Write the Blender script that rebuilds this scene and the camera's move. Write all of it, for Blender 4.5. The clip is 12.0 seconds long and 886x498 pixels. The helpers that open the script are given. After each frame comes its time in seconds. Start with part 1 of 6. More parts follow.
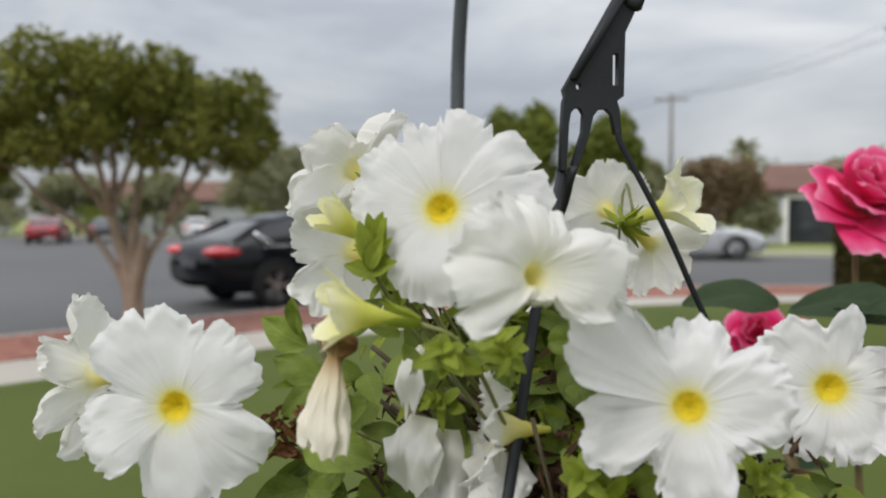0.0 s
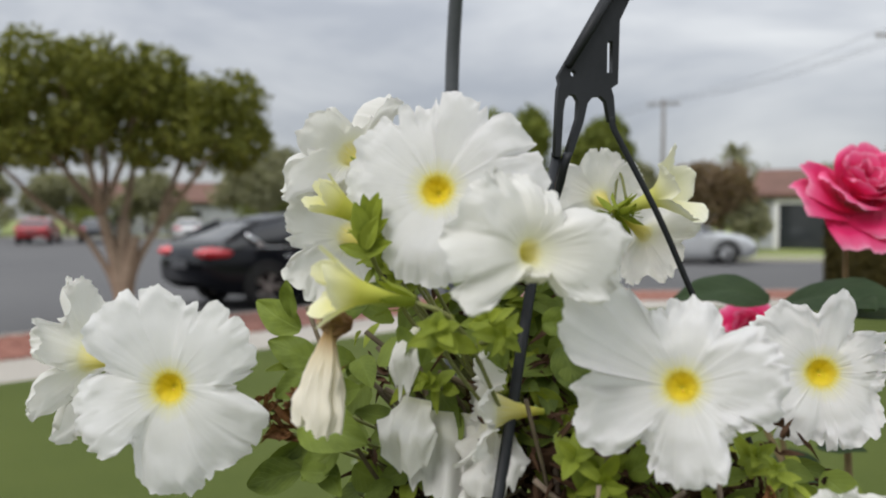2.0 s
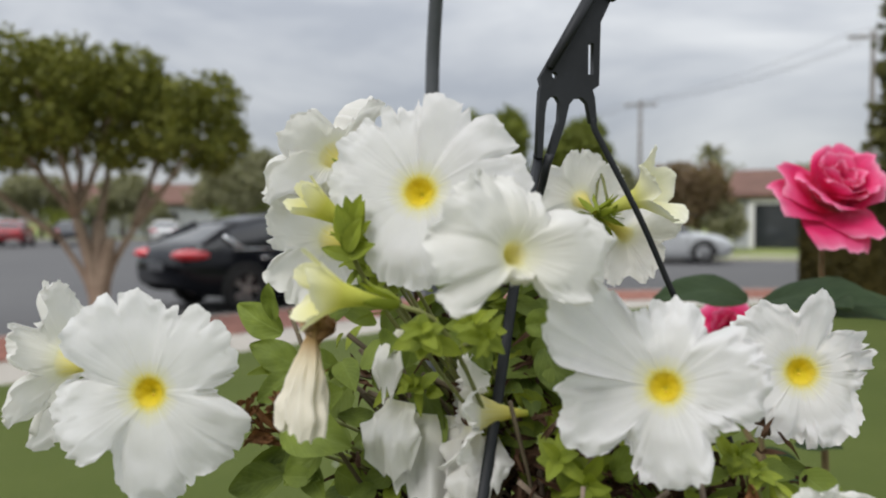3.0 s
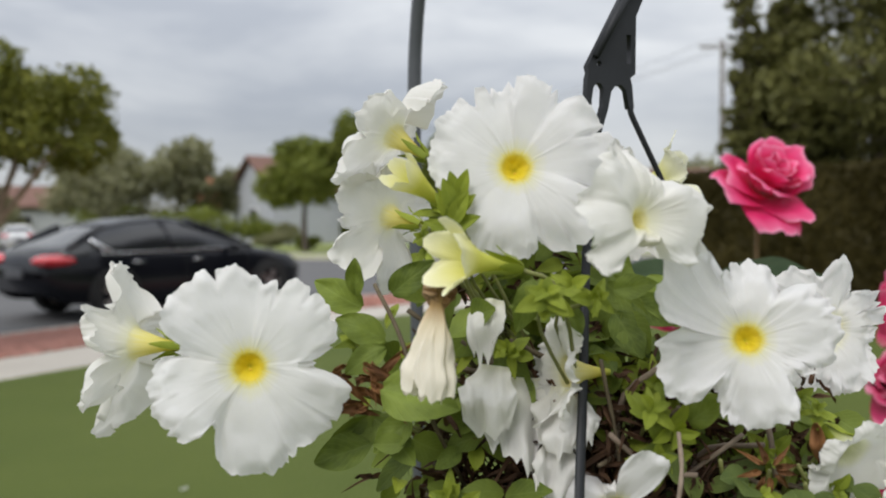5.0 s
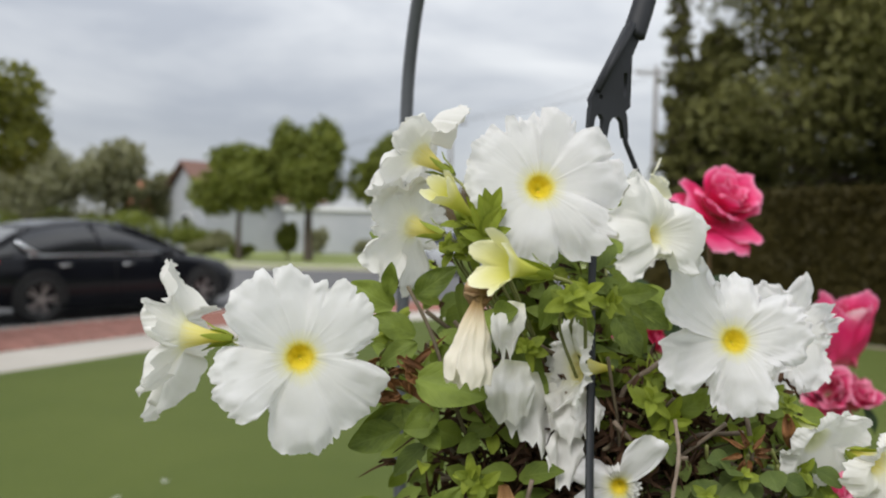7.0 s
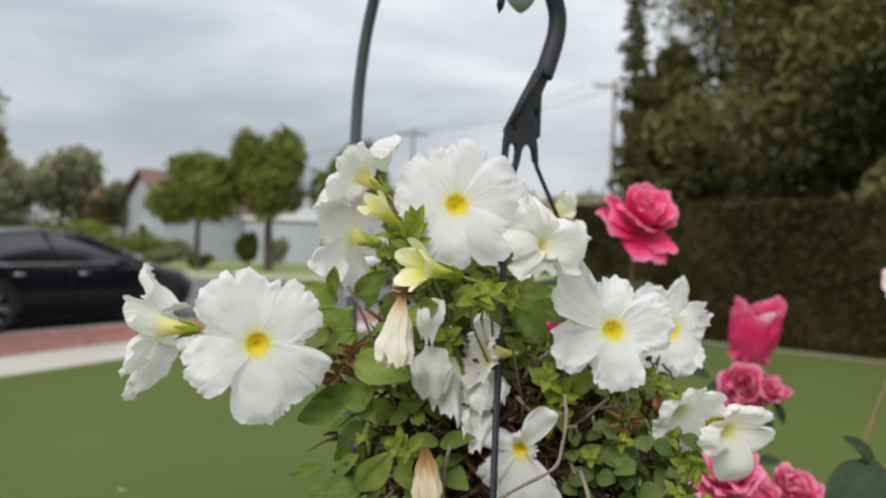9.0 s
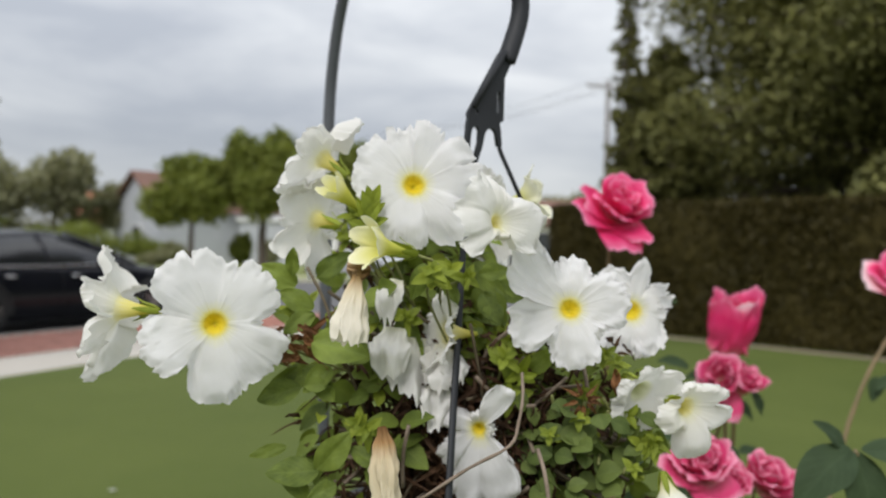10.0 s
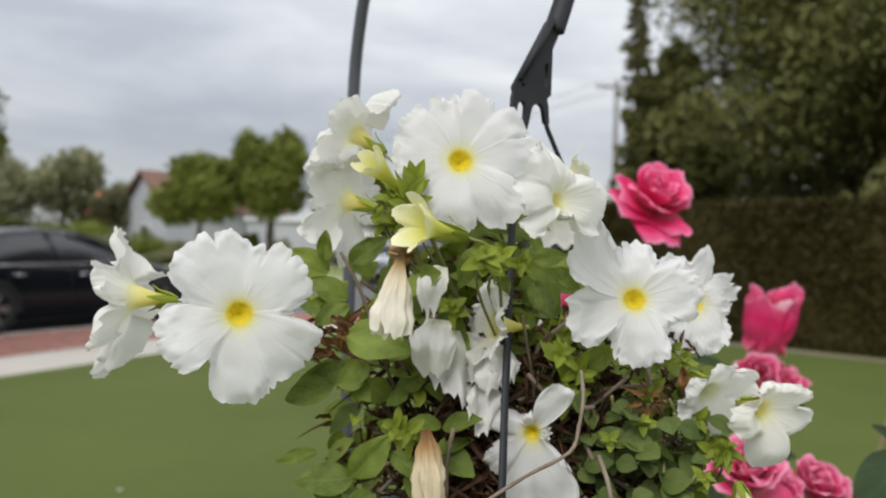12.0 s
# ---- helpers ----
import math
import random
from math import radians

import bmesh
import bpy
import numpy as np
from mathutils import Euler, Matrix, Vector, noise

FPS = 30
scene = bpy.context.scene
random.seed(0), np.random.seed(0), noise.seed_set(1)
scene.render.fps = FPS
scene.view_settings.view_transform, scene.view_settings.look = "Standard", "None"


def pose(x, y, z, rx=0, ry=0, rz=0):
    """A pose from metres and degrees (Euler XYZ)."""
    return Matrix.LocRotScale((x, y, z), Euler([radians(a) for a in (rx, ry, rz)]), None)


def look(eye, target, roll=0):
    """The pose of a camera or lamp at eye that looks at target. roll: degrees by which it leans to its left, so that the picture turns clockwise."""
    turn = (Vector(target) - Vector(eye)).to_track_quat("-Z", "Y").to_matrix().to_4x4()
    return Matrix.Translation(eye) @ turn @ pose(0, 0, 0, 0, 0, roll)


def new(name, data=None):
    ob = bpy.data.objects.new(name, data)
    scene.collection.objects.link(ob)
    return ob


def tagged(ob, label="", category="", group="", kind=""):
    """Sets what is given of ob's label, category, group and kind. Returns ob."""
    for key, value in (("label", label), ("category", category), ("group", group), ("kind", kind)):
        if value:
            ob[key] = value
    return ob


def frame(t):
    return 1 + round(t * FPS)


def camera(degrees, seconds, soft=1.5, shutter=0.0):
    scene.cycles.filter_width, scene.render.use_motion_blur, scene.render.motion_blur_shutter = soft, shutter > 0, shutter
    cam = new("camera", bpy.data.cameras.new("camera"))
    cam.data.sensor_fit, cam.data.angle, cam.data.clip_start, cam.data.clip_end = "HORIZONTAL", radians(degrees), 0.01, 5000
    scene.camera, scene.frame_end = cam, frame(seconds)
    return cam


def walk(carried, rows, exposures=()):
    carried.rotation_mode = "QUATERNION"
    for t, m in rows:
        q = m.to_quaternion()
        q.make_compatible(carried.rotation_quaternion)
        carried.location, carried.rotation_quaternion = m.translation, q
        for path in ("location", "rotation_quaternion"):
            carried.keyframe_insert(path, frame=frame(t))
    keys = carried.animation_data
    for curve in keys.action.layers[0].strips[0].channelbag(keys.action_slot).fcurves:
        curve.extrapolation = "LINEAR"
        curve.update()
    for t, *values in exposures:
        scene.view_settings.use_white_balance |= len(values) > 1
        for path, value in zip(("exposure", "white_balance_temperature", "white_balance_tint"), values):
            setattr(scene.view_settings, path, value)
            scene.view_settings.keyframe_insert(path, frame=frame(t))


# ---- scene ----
cam = camera(59.1, 12.0, soft=2.0)
PATH = [
    (0, (0.1125, 0.2088, 1.4071), (-0.6022, 2.0749, 1.3245), -0.08),
    (0.5, (0.1076, 0.2074, 1.4042), (-0.6038, 2.0750, 1.3274), 0.15),
    (1, (0.1096, 0.2053, 1.4036), (-0.5967, 2.0750, 1.3288), 0.28),
    (1.5, (0.1115, 0.2048, 1.4006), (-0.5896, 2.0764, 1.3256), 0.27),
    (2, (0.1119, 0.2065, 1.3968), (-0.5838, 2.0801, 1.3221), 0.28),
    (2.5, (0.1118, 0.2060, 1.3961), (-0.5714, 2.0843, 1.3231), 0.17),
    (2.7, (0.1125, 0.2075, 1.3977), (-0.5588, 2.0901, 1.3250), 0.19),
    (4.5, (0.038, 0.176, 1.387), (-0.381, 2.13, 1.315), -0.9),
    (5, (0.009, 0.157, 1.384), (-0.329, 2.127, 1.313), -0.5),
    (5.5, (-0.005, 0.15, 1.384), (-0.289, 2.129, 1.318), -0.2),
    (6, (-0.012, 0.138, 1.383), (-0.252, 2.123, 1.327), 0.5),
    (6.5, (-0.035, 0.113, 1.383), (-0.24, 2.102, 1.336), 1.0),
    (8.3, (-0.039, 0.063, 1.376), (-0.141, 2.06, 1.363), 1.6),
    (8.5, (-0.027, 0.049, 1.38), (-0.119, 2.047, 1.367), 1.6),
    (9, (-0.009, 0.0, 1.381), (-0.086, 1.998, 1.374), 1.5),
    (9.5, (0.002, -0.014, 1.376), (-0.062, 1.985, 1.371), 1.3),
    (10, (0.018, -0.002, 1.367), (-0.046, 1.997, 1.362), 1.2),
    (10.5, (0.021, 0.003, 1.365), (-0.047, 2.002, 1.357), 1.2),
    (11, (0.003, 0.022, 1.362), (-0.074, 2.02, 1.351), 1.3),
    (11.5, (-0.003, 0.049, 1.354), (-0.085, 2.047, 1.345), 1.5),
    (12, (-0.011, 0.054, 1.355), (-0.093, 2.053, 1.351), 1.4),
]
walk(cam, [(t, look(eye, target, roll)) for t, eye, target, roll in PATH], [(0.0, -0.15, 6500, 11), (2.7, -0.15, 6500, 11), (5.0, -0.08, 6500, 11), (8.5, -0.03, 6500, 11), (12.0, -0.03, 6500, 11)])

# the lens is focused on the flowers
cam.data.dof.use_dof = True
cam.data.dof.focus_distance = 0.46
cam.data.dof.aperture_fstop = 7.0

# ---- world and light: overcast noon ----
world = bpy.data.worlds.new("overcast_sky")
scene.world = world
world.use_nodes = True
wn, wl = world.node_tree.nodes, world.node_tree.links
wn.clear()


def wnode(kind, **values):
    n = wn.new(kind)
    for key, value in values.items():
        n.inputs[key].default_value = value
    return n


w_out = wn.new("ShaderNodeOutputWorld")
w_bg = wnode("ShaderNodeBackground", Strength=0.1)
w_sky = wn.new("ShaderNodeTexSky")
w_sky.sky_type = 'NISHITA'
w_sky.sun_disc = False
w_sky.sun_elevation, w_sky.sun_rotation = radians(44), radians(195)
w_co = wn.new("ShaderNodeTexCoord")
w_map = wn.new("ShaderNodeMapping")
w_map.inputs["Scale"].default_value = (1.0, 1.0, 3.4)
w_map.inputs["Location"].default_value = (0.37, 0.12, 0.55)
w_n1 = wnode("ShaderNodeTexNoise", Scale=2.6, Detail=6.0, Roughness=0.52, Distortion=0.35)
w_ramp = wn.new("ShaderNodeValToRGB")
w_ramp.color_ramp.elements[0].position, w_ramp.color_ramp.elements[0].color = 0.34, (0.54, 0.58, 0.64, 1)
w_ramp.color_ramp.elements[1].position, w_ramp.color_ramp.elements[1].color = 0.63, (0.93, 0.96, 0.975, 1)
w_sep = wn.new("ShaderNodeSeparateXYZ")
w_el = wn.new("ShaderNodeMapRange")
for key, value in (("From Min", 0.0), ("From Max", 1.0), ("To Min", 6.7), ("To Max", 22.0)):
    w_el.inputs[key].default_value = value
w_mul = wn.new("ShaderNodeVectorMath")
w_mul.operation = 'SCALE'
w_mix = wn.new("ShaderNodeMix")
w_mix.data_type = 'RGBA'
w_mix.inputs[0].default_value = 0.9
wl.new(w_co.outputs["Generated"], w_map.inputs["Vector"])
wl.new(w_map.outputs[0], w_n1.inputs["Vector"])
wl.new(w_n1.outputs["Fac"], w_ramp.inputs["Fac"])
wl.new(w_co.outputs["Generated"], w_sep.inputs[0])
wl.new(w_sep.outputs["Z"], w_el.inputs["Value"])
wl.new(w_ramp.outputs["Color"], w_mul.inputs[0])
wl.new(w_el.outputs[0], w_mul.inputs["Scale"])
wl.new(w_sky.outputs[0], w_mix.inputs["A"])
wl.new(w_mul.outputs[0], w_mix.inputs["B"])
wl.new(w_mix.outputs["Result"], w_bg.inputs["Color"])
wl.new(w_bg.outputs[0], w_out.inputs["Surface"])

sun = new("sun", bpy.data.lights.new("sun", 'SUN'))
sun.data.energy = 2.2
sun.data.angle = radians(30)
sun.data.color = (1.0, 0.975, 0.95)
sun.matrix_world = look((-3.0, -11.0, 11.0), (0, 0, 0))


# ---- materials ----
def nodes_of(name):
    m = bpy.data.materials.new(name)
    m.use_nodes = True
    nt = m.node_tree
    return m, nt, nt.nodes["Principled BSDF"]


def put(nt, kind, **values):
    n = nt.nodes.new(kind)
    for key, value in values.items():
        n.inputs[key].default_value = value
    return n


def mix_rgb(nt, fac, a, b, blend='MIX'):
    n = nt.nodes.new("ShaderNodeMix")
    n.data_type, n.blend_type = 'RGBA', blend
    for slot, v in ((0, fac), ("A", a), ("B", b)):
        if isinstance(v, bpy.types.NodeSocket):
            nt.links.new(v, n.inputs[slot])
        else:
            n.inputs[slot].default_value = (*v, 1) if isinstance(v, tuple) else v
    return n.outputs["Result"]


def ramp(nt, value, stops):
    n = nt.nodes.new("ShaderNodeValToRGB")
    els = n.color_ramp.elements
    while len(els) < len(stops):
        els.new(0.5)
    for e, (p, c) in zip(els, stops):
        e.position, e.color = p, (*c, 1) if isinstance(c, tuple) else (c, c, c, 1)
    nt.links.new(value, n.inputs["Fac"])
    return n.outputs["Color"]


def surface(name, dark, light, coarse=3.0, fine=60.0, rough=0.7, bump=0.15, depth=0.004, metal=0.0, coat=0.0, spread=0.0, coords="Object"):
    """A surface that varies between two colours at two scales, with fine relief."""
    m, nt, b = nodes_of(name)
    co = nt.nodes.new("ShaderNodeTexCoord")
    n1 = put(nt, "ShaderNodeTexNoise", Scale=coarse, Detail=5.0, Roughness=0.6)
    n2 = put(nt, "ShaderNodeTexNoise", Scale=fine, Detail=4.0, Roughness=0.65)
    for n in (n1, n2):
        nt.links.new(co.outputs[coords], n.inputs["Vector"])
    f1 = ramp(nt, n1.outputs["Fac"], [(0.35, 0.0), (0.65, 1.0)])
    f2 = ramp(nt, n2.outputs["Fac"], [(0.3, 0.0), (0.7, 1.0)])
    both = mix_rgb(nt, 0.5, f1, f2)
    colour = mix_rgb(nt, both, dark, light)
    if spread:
        info = nt.nodes.new("ShaderNodeObjectInfo")
        v = nt.nodes.new("ShaderNodeMapRange")
        v.inputs["To Min"].default_value, v.inputs["To Max"].default_value = 1 - spread, 1 + spread
        nt.links.new(info.outputs["Random"], v.inputs["Value"])
        hsv = nt.nodes.new("ShaderNodeHueSaturation")
        nt.links.new(v.outputs[0], hsv.inputs["Value"])
        nt.links.new(colour, hsv.inputs["Color"])
        colour = hsv.outputs["Color"]
    nt.links.new(colour, b.inputs["Base Color"])
    b.inputs["Roughness"].default_value = rough
    b.inputs["Metallic"].default_value = metal
    b.inputs["Coat Weight"].default_value = coat
    if bump:
        bp = put(nt, "ShaderNodeBump", Strength=bump, Distance=depth)
        nt.links.new(n2.outputs["Fac"], bp.inputs["Height"])
        nt.links.new(bp.outputs[0], b.inputs["Normal"])
    return m


def leafy(name, dark, light, rough=0.55, glow=0.35, per_island=True, coarse=0.0):
    """Foliage: each leaf has its own tone and lets some light through."""
    m, nt, b = nodes_of(name)
    if per_island:
        rnd = nt.nodes.new("ShaderNodeNewGeometry").outputs["Random Per Island"]
    else:
        rnd = nt.nodes.new("ShaderNodeObjectInfo").outputs["Random"]
    co = nt.nodes.new("ShaderNodeTexCoord")
    n1 = put(nt, "ShaderNodeTexNoise", Scale=coarse or 90.0, Detail=3.0)
    nt.links.new(co.outputs["Object"], n1.inputs["Vector"])
    f = mix_rgb(nt, 0.4, rnd, ramp(nt, n1.outputs["Fac"], [(0.35, 0.0), (0.65, 1.0)]))
    colour = mix_rgb(nt, f, dark, light)
    nt.links.new(colour, b.inputs["Base Color"])
    b.inputs["Roughness"].default_value = rough
    b.inputs["Specular IOR Level"].default_value = 0.15
    tr = nt.nodes.new("ShaderNodeBsdfTranslucent")
    nt.links.new(mix_rgb(nt, 1.0, colour, (1.0, 1.0, 0.55), 'MULTIPLY'), tr.inputs["Color"])
    sh = nt.nodes.new("ShaderNodeMixShader")
    sh.inputs[0].default_value = glow
    nt.links.new(b.outputs[0], sh.inputs[1])
    nt.links.new(tr.outputs[0], sh.inputs[2])
    nt.links.new(sh.outputs[0], nt.nodes["Material Output"].inputs["Surface"])
    return m


def leaf_blade(name, dark, light, vein, rough=0.6, glow=0.3, joined=False):
    """A broad leaf with midrib and side veins, by the across/along attributes of its mesh."""
    m, nt, b = nodes_of(name)
    rnd = nt.nodes.new("ShaderNodeNewGeometry").outputs["Random Per Island"] if joined else nt.nodes.new("ShaderNodeObjectInfo").outputs["Random"]
    al, ac = nt.nodes.new("ShaderNodeAttribute"), nt.nodes.new("ShaderNodeAttribute")
    al.attribute_name, ac.attribute_name = "along", "across"
    absn = nt.nodes.new("ShaderNodeMath")
    absn.operation = 'ABSOLUTE'
    nt.links.new(ac.outputs["Fac"], absn.inputs[0])
    slant = nt.nodes.new("ShaderNodeMath")
    slant.operation = 'MULTIPLY_ADD'
    slant.inputs[1].default_value = -0.45
    nt.links.new(absn.outputs[0], slant.inputs[0])
    nt.links.new(al.outputs["Fac"], slant.inputs[2])
    wave = nt.nodes.new("ShaderNodeMath")
    wave.operation = 'PINGPONG'
    wave.inputs[1].default_value = 0.075
    nt.links.new(slant.outputs[0], wave.inputs[0])
    side = ramp(nt, wave.outputs[0], [(0.0, 1.0), (0.018, 0.0)])
    mid = ramp(nt, absn.outputs[0], [(0.03, 1.0), (0.1, 0.0)])
    veins = mix_rgb(nt, 1.0, mid, side, 'LIGHTEN')
    co = nt.nodes.new("ShaderNodeTexCoord")
    n1 = put(nt, "ShaderNodeTexNoise", Scale=70.0, Detail=4.0)
    nt.links.new(co.outputs["Object"], n1.inputs["Vector"])
    f = mix_rgb(nt, 0.5, rnd, ramp(nt, n1.outputs["Fac"], [(0.3, 0.0), (0.7, 1.0)]))
    colour = mix_rgb(nt, f, dark, light)
    fac = nt.nodes.new("ShaderNodeMath")
    fac.operation = 'MULTIPLY'
    fac.inputs[1].default_value = 0.16
    nt.links.new(veins, fac.inputs[0])
    colour = mix_rgb(nt, fac.outputs[0], colour, vein)
    nt.links.new(colour, b.inputs["Base Color"])
    b.inputs["Roughness"].default_value = rough
    b.inputs["Specular IOR Level"].default_value = 0.25
    bp = put(nt, "ShaderNodeBump", Strength=0.35, Distance=0.0006)
    bp.invert = True
    nt.links.new(veins, bp.inputs["Height"])
    nt.links.new(bp.outputs[0], b.inputs["Normal"])
    tr = nt.nodes.new("ShaderNodeBsdfTranslucent")
    nt.links.new(mix_rgb(nt, 1.0, colour, (1.0, 1.0, 0.45), 'MULTIPLY'), tr.inputs["Color"])
    sh = nt.nodes.new("ShaderNodeMixShader")
    sh.inputs[0].default_value = glow
    nt.links.new(b.outputs[0], sh.inputs[1])
    nt.links.new(tr.outputs[0], sh.inputs[2])
    nt.links.new(sh.outputs[0], nt.nodes["Material Output"].inputs["Surface"])
    return m


def petal_skin(name, stops, glow=0.3, vein=0.25, streaks=9.0, rough=0.6, crinkle=0.25):
    """Petal tissue: coloured from the throat (0) to the rim (1), with fine lengthwise veins."""
    m, nt, b = nodes_of(name)
    rad, ang = nt.nodes.new("ShaderNodeAttribute"), nt.nodes.new("ShaderNodeAttribute")
    rad.attribute_name, ang.attribute_name = "along", "across"
    co = nt.nodes.new("ShaderNodeTexCoord")
    n1 = put(nt, "ShaderNodeTexNoise", Scale=60.0, Detail=4.0)
    nt.links.new(co.outputs["Object"], n1.inputs["Vector"])
    comb = nt.nodes.new("ShaderNodeCombineXYZ")
    nt.links.new(ang.outputs["Fac"], comb.inputs[0])
    nt.links.new(rad.outputs["Fac"], comb.inputs[1])
    mp = nt.nodes.new("ShaderNodeMapping")
    mp.inputs["Scale"].default_value = (streaks, 1.3, 1.0)
    nt.links.new(comb.outputs[0], mp.inputs["Vector"])
    n2 = put(nt, "ShaderNodeTexNoise", Scale=3.0, Detail=3.0, Roughness=0.6)
    nt.links.new(mp.outputs[0], n2.inputs["Vector"])
    shift = nt.nodes.new("ShaderNodeMath")
    shift.operation = 'MULTIPLY_ADD'
    shift.inputs[1].default_value = 0.12
    nt.links.new(n2.outputs["Fac"], shift.inputs[0])
    sub = nt.nodes.new("ShaderNodeMath")
    sub.operation = 'SUBTRACT'
    sub.inputs[1].default_value = 0.06
    nt.links.new(rad.outputs["Fac"], sub.inputs[0])
    nt.links.new(sub.outputs[0], shift.inputs[2])
    colour = ramp(nt, shift.outputs[0], stops)
    tone = ramp(nt, n1.outputs["Fac"], [(0.3, 0.93), (0.7, 1.0)])
    colour = mix_rgb(nt, 1.0, colour, tone, 'MULTIPLY')
    nt.links.new(colour, b.inputs["Base Color"])
    b.inputs["Roughness"].default_value = rough
    b.inputs["Specular IOR Level"].default_value = 0.25
    hgt = mix_rgb(nt, 0.4, n2.outputs["Fac"], n1.outputs["Fac"])
    bp = put(nt, "ShaderNodeBump", Strength=crinkle, Distance=0.0022)
    nt.links.new(hgt, bp.inputs["Height"])
    nt.links.new(bp.outputs[0], b.inputs["Normal"])
    tr = nt.nodes.new("ShaderNodeBsdfTranslucent")
    nt.links.new(colour, tr.inputs["Color"])
    sh = nt.nodes.new("ShaderNodeMixShader")
    sh.inputs[0].default_value = glow
    nt.links.new(b.outputs[0], sh.inputs[1])
    nt.links.new(tr.outputs[0], sh.inputs[2])
    nt.links.new(sh.outputs[0], nt.nodes["Material Output"].inputs["Surface"])
    return m


M_PETAL = petal_skin("white_petal", [(0.0, (0.48, 0.54, 0.08)), (0.08, (0.80, 0.72, 0.14)), (0.19, (0.90, 0.72, 0.06)), (0.225, (0.91, 0.80, 0.22)), (0.275, (0.88, 0.86, 0.66)), (0.38, (0.89, 0.88, 0.86)), (0.65, (0.90, 0.89, 0.89))], crinkle=0.26, vein=0.14, streaks=4.0, glow=0.48)
# pale tube; the white is warmed to stand in for bounced yellow-green light
M_PETAL_SIDE = petal_skin("pale_tube_petal_warm_bounce", [(0.0, (0.50, 0.54, 0.08)), (0.08, (0.78, 0.70, 0.14)), (0.17, (0.86, 0.78, 0.30)), (0.24, (0.88, 0.86, 0.66)), (0.36, (0.87, 0.85, 0.77)), (0.65, (0.88, 0.865, 0.83))], crinkle=0.28, vein=0.14, streaks=5.0, glow=0.42)
M_THROAT = petal_skin("yellow_throat", [(0.0, (0.52, 0.46, 0.04)), (0.05, (0.80, 0.66, 0.04)), (0.13, (0.93, 0.76, 0.05)), (0.25, (0.92, 0.78, 0.14))], crinkle=0.4, glow=0.45)
M_THROAT.node_tree.nodes["Principled BSDF"].inputs["Specular IOR Level"].default_value = 0.05
M_CREAM = petal_skin("cream_petal", [(0.0, (0.45, 0.52, 0.06)), (0.25, (0.70, 0.68, 0.14)), (0.6, (0.83, 0.80, 0.36)), (1.0, (0.88, 0.86, 0.60))], crinkle=0.25)
M_WILT = petal_skin("wilted_petal", [(0.0, (0.32, 0.17, 0.06)), (0.18, (0.55, 0.36, 0.16)), (0.36, (0.84, 0.74, 0.54)), (0.55, (0.90, 0.84, 0.70)), (1.0, (0.91, 0.86, 0.75))], crinkle=0.4)
M_TAN = petal_skin("tan_dried_petal", [(0.0, (0.22, 0.11, 0.04)), (0.18, (0.50, 0.30, 0.13)), (0.38, (0.80, 0.68, 0.46)), (1.0, (0.85, 0.77, 0.58))], crinkle=0.4)
M_TAN_DARK = petal_skin("brown_dried_petal", [(0.0, (0.60, 0.42, 0.24)), (0.5, (0.46, 0.28, 0.13)), (1.0, (0.34, 0.18, 0.08))], crinkle=0.9)
M_CREAM_WHITE = petal_skin("creamy_white_petal", [(0.0, (0.50, 0.56, 0.08)), (0.2, (0.74, 0.72, 0.20)), (0.5, (0.84, 0.82, 0.52)), (1.0, (0.86, 0.85, 0.72))], crinkle=0.25)
M_PALE_TUBE = petal_skin("white_petal_green_tube", [(0.0, (0.40, 0.47, 0.12)), (0.10, (0.58, 0.62, 0.24)), (0.2, (0.84, 0.84, 0.62)), (0.3, (0.89, 0.88, 0.85))], crinkle=0.25, vein=0.12, glow=0.42)
M_NODDING = petal_skin("white_petal_cream_tube", [(0.0, (0.66, 0.62, 0.22)), (0.10, (0.84, 0.78, 0.42)), (0.22, (0.89, 0.87, 0.74)), (0.4, (0.89, 0.88, 0.85))], crinkle=0.25, vein=0.12, glow=0.42)
# paler rim stops: pink edges plus highlights painted into the petal colour
M_ROSE = petal_skin("rose_petal", [(0.0, (0.85, 0.45, 0.42)), (0.3, (0.82, 0.08, 0.22)), (0.7, (0.80, 0.03, 0.17)), (0.92, (0.84, 0.12, 0.29)), (1.0, (0.90, 0.34, 0.50))], glow=0.35, streaks=5.0, crinkle=0.4)
M_ROSE_PALE = petal_skin("pale_rose_petal", [(0.0, (0.85, 0.62, 0.55)), (0.4, (0.76, 0.13, 0.25)), (0.8, (0.68, 0.05, 0.18)), (1.0, (0.82, 0.34, 0.46))], glow=0.3, streaks=5.0)
LEAF_TONES = ((0.072, 0.105, 0.018), (0.235, 0.30, 0.052), (0.28, 0.36, 0.11))
SHOOT_TONES = ((0.13, 0.175, 0.018), (0.34, 0.395, 0.045), (0.36, 0.42, 0.10))
# dead brown, darkened below M_DEAD to carry the shade inside the mound
DEAD_SHADE_TONES = ((0.022, 0.012, 0.007), (0.12, 0.062, 0.032), (0.13, 0.08, 0.05))
M_LEAF = leaf_blade("petunia_leaf", *LEAF_TONES)
M_SHOOT = leaf_blade("young_petunia_leaf", *SHOOT_TONES)
M_LEAF_REST = leaf_blade("petunia_leaf_rest", *LEAF_TONES, joined=True)
M_SHOOT_REST = leaf_blade("young_leaf_rest", *SHOOT_TONES, joined=True)
M_DEAD_SHADED = leaf_blade("dead_leaf_shaded_rest", *DEAD_SHADE_TONES, rough=0.8, glow=0.15, joined=True)
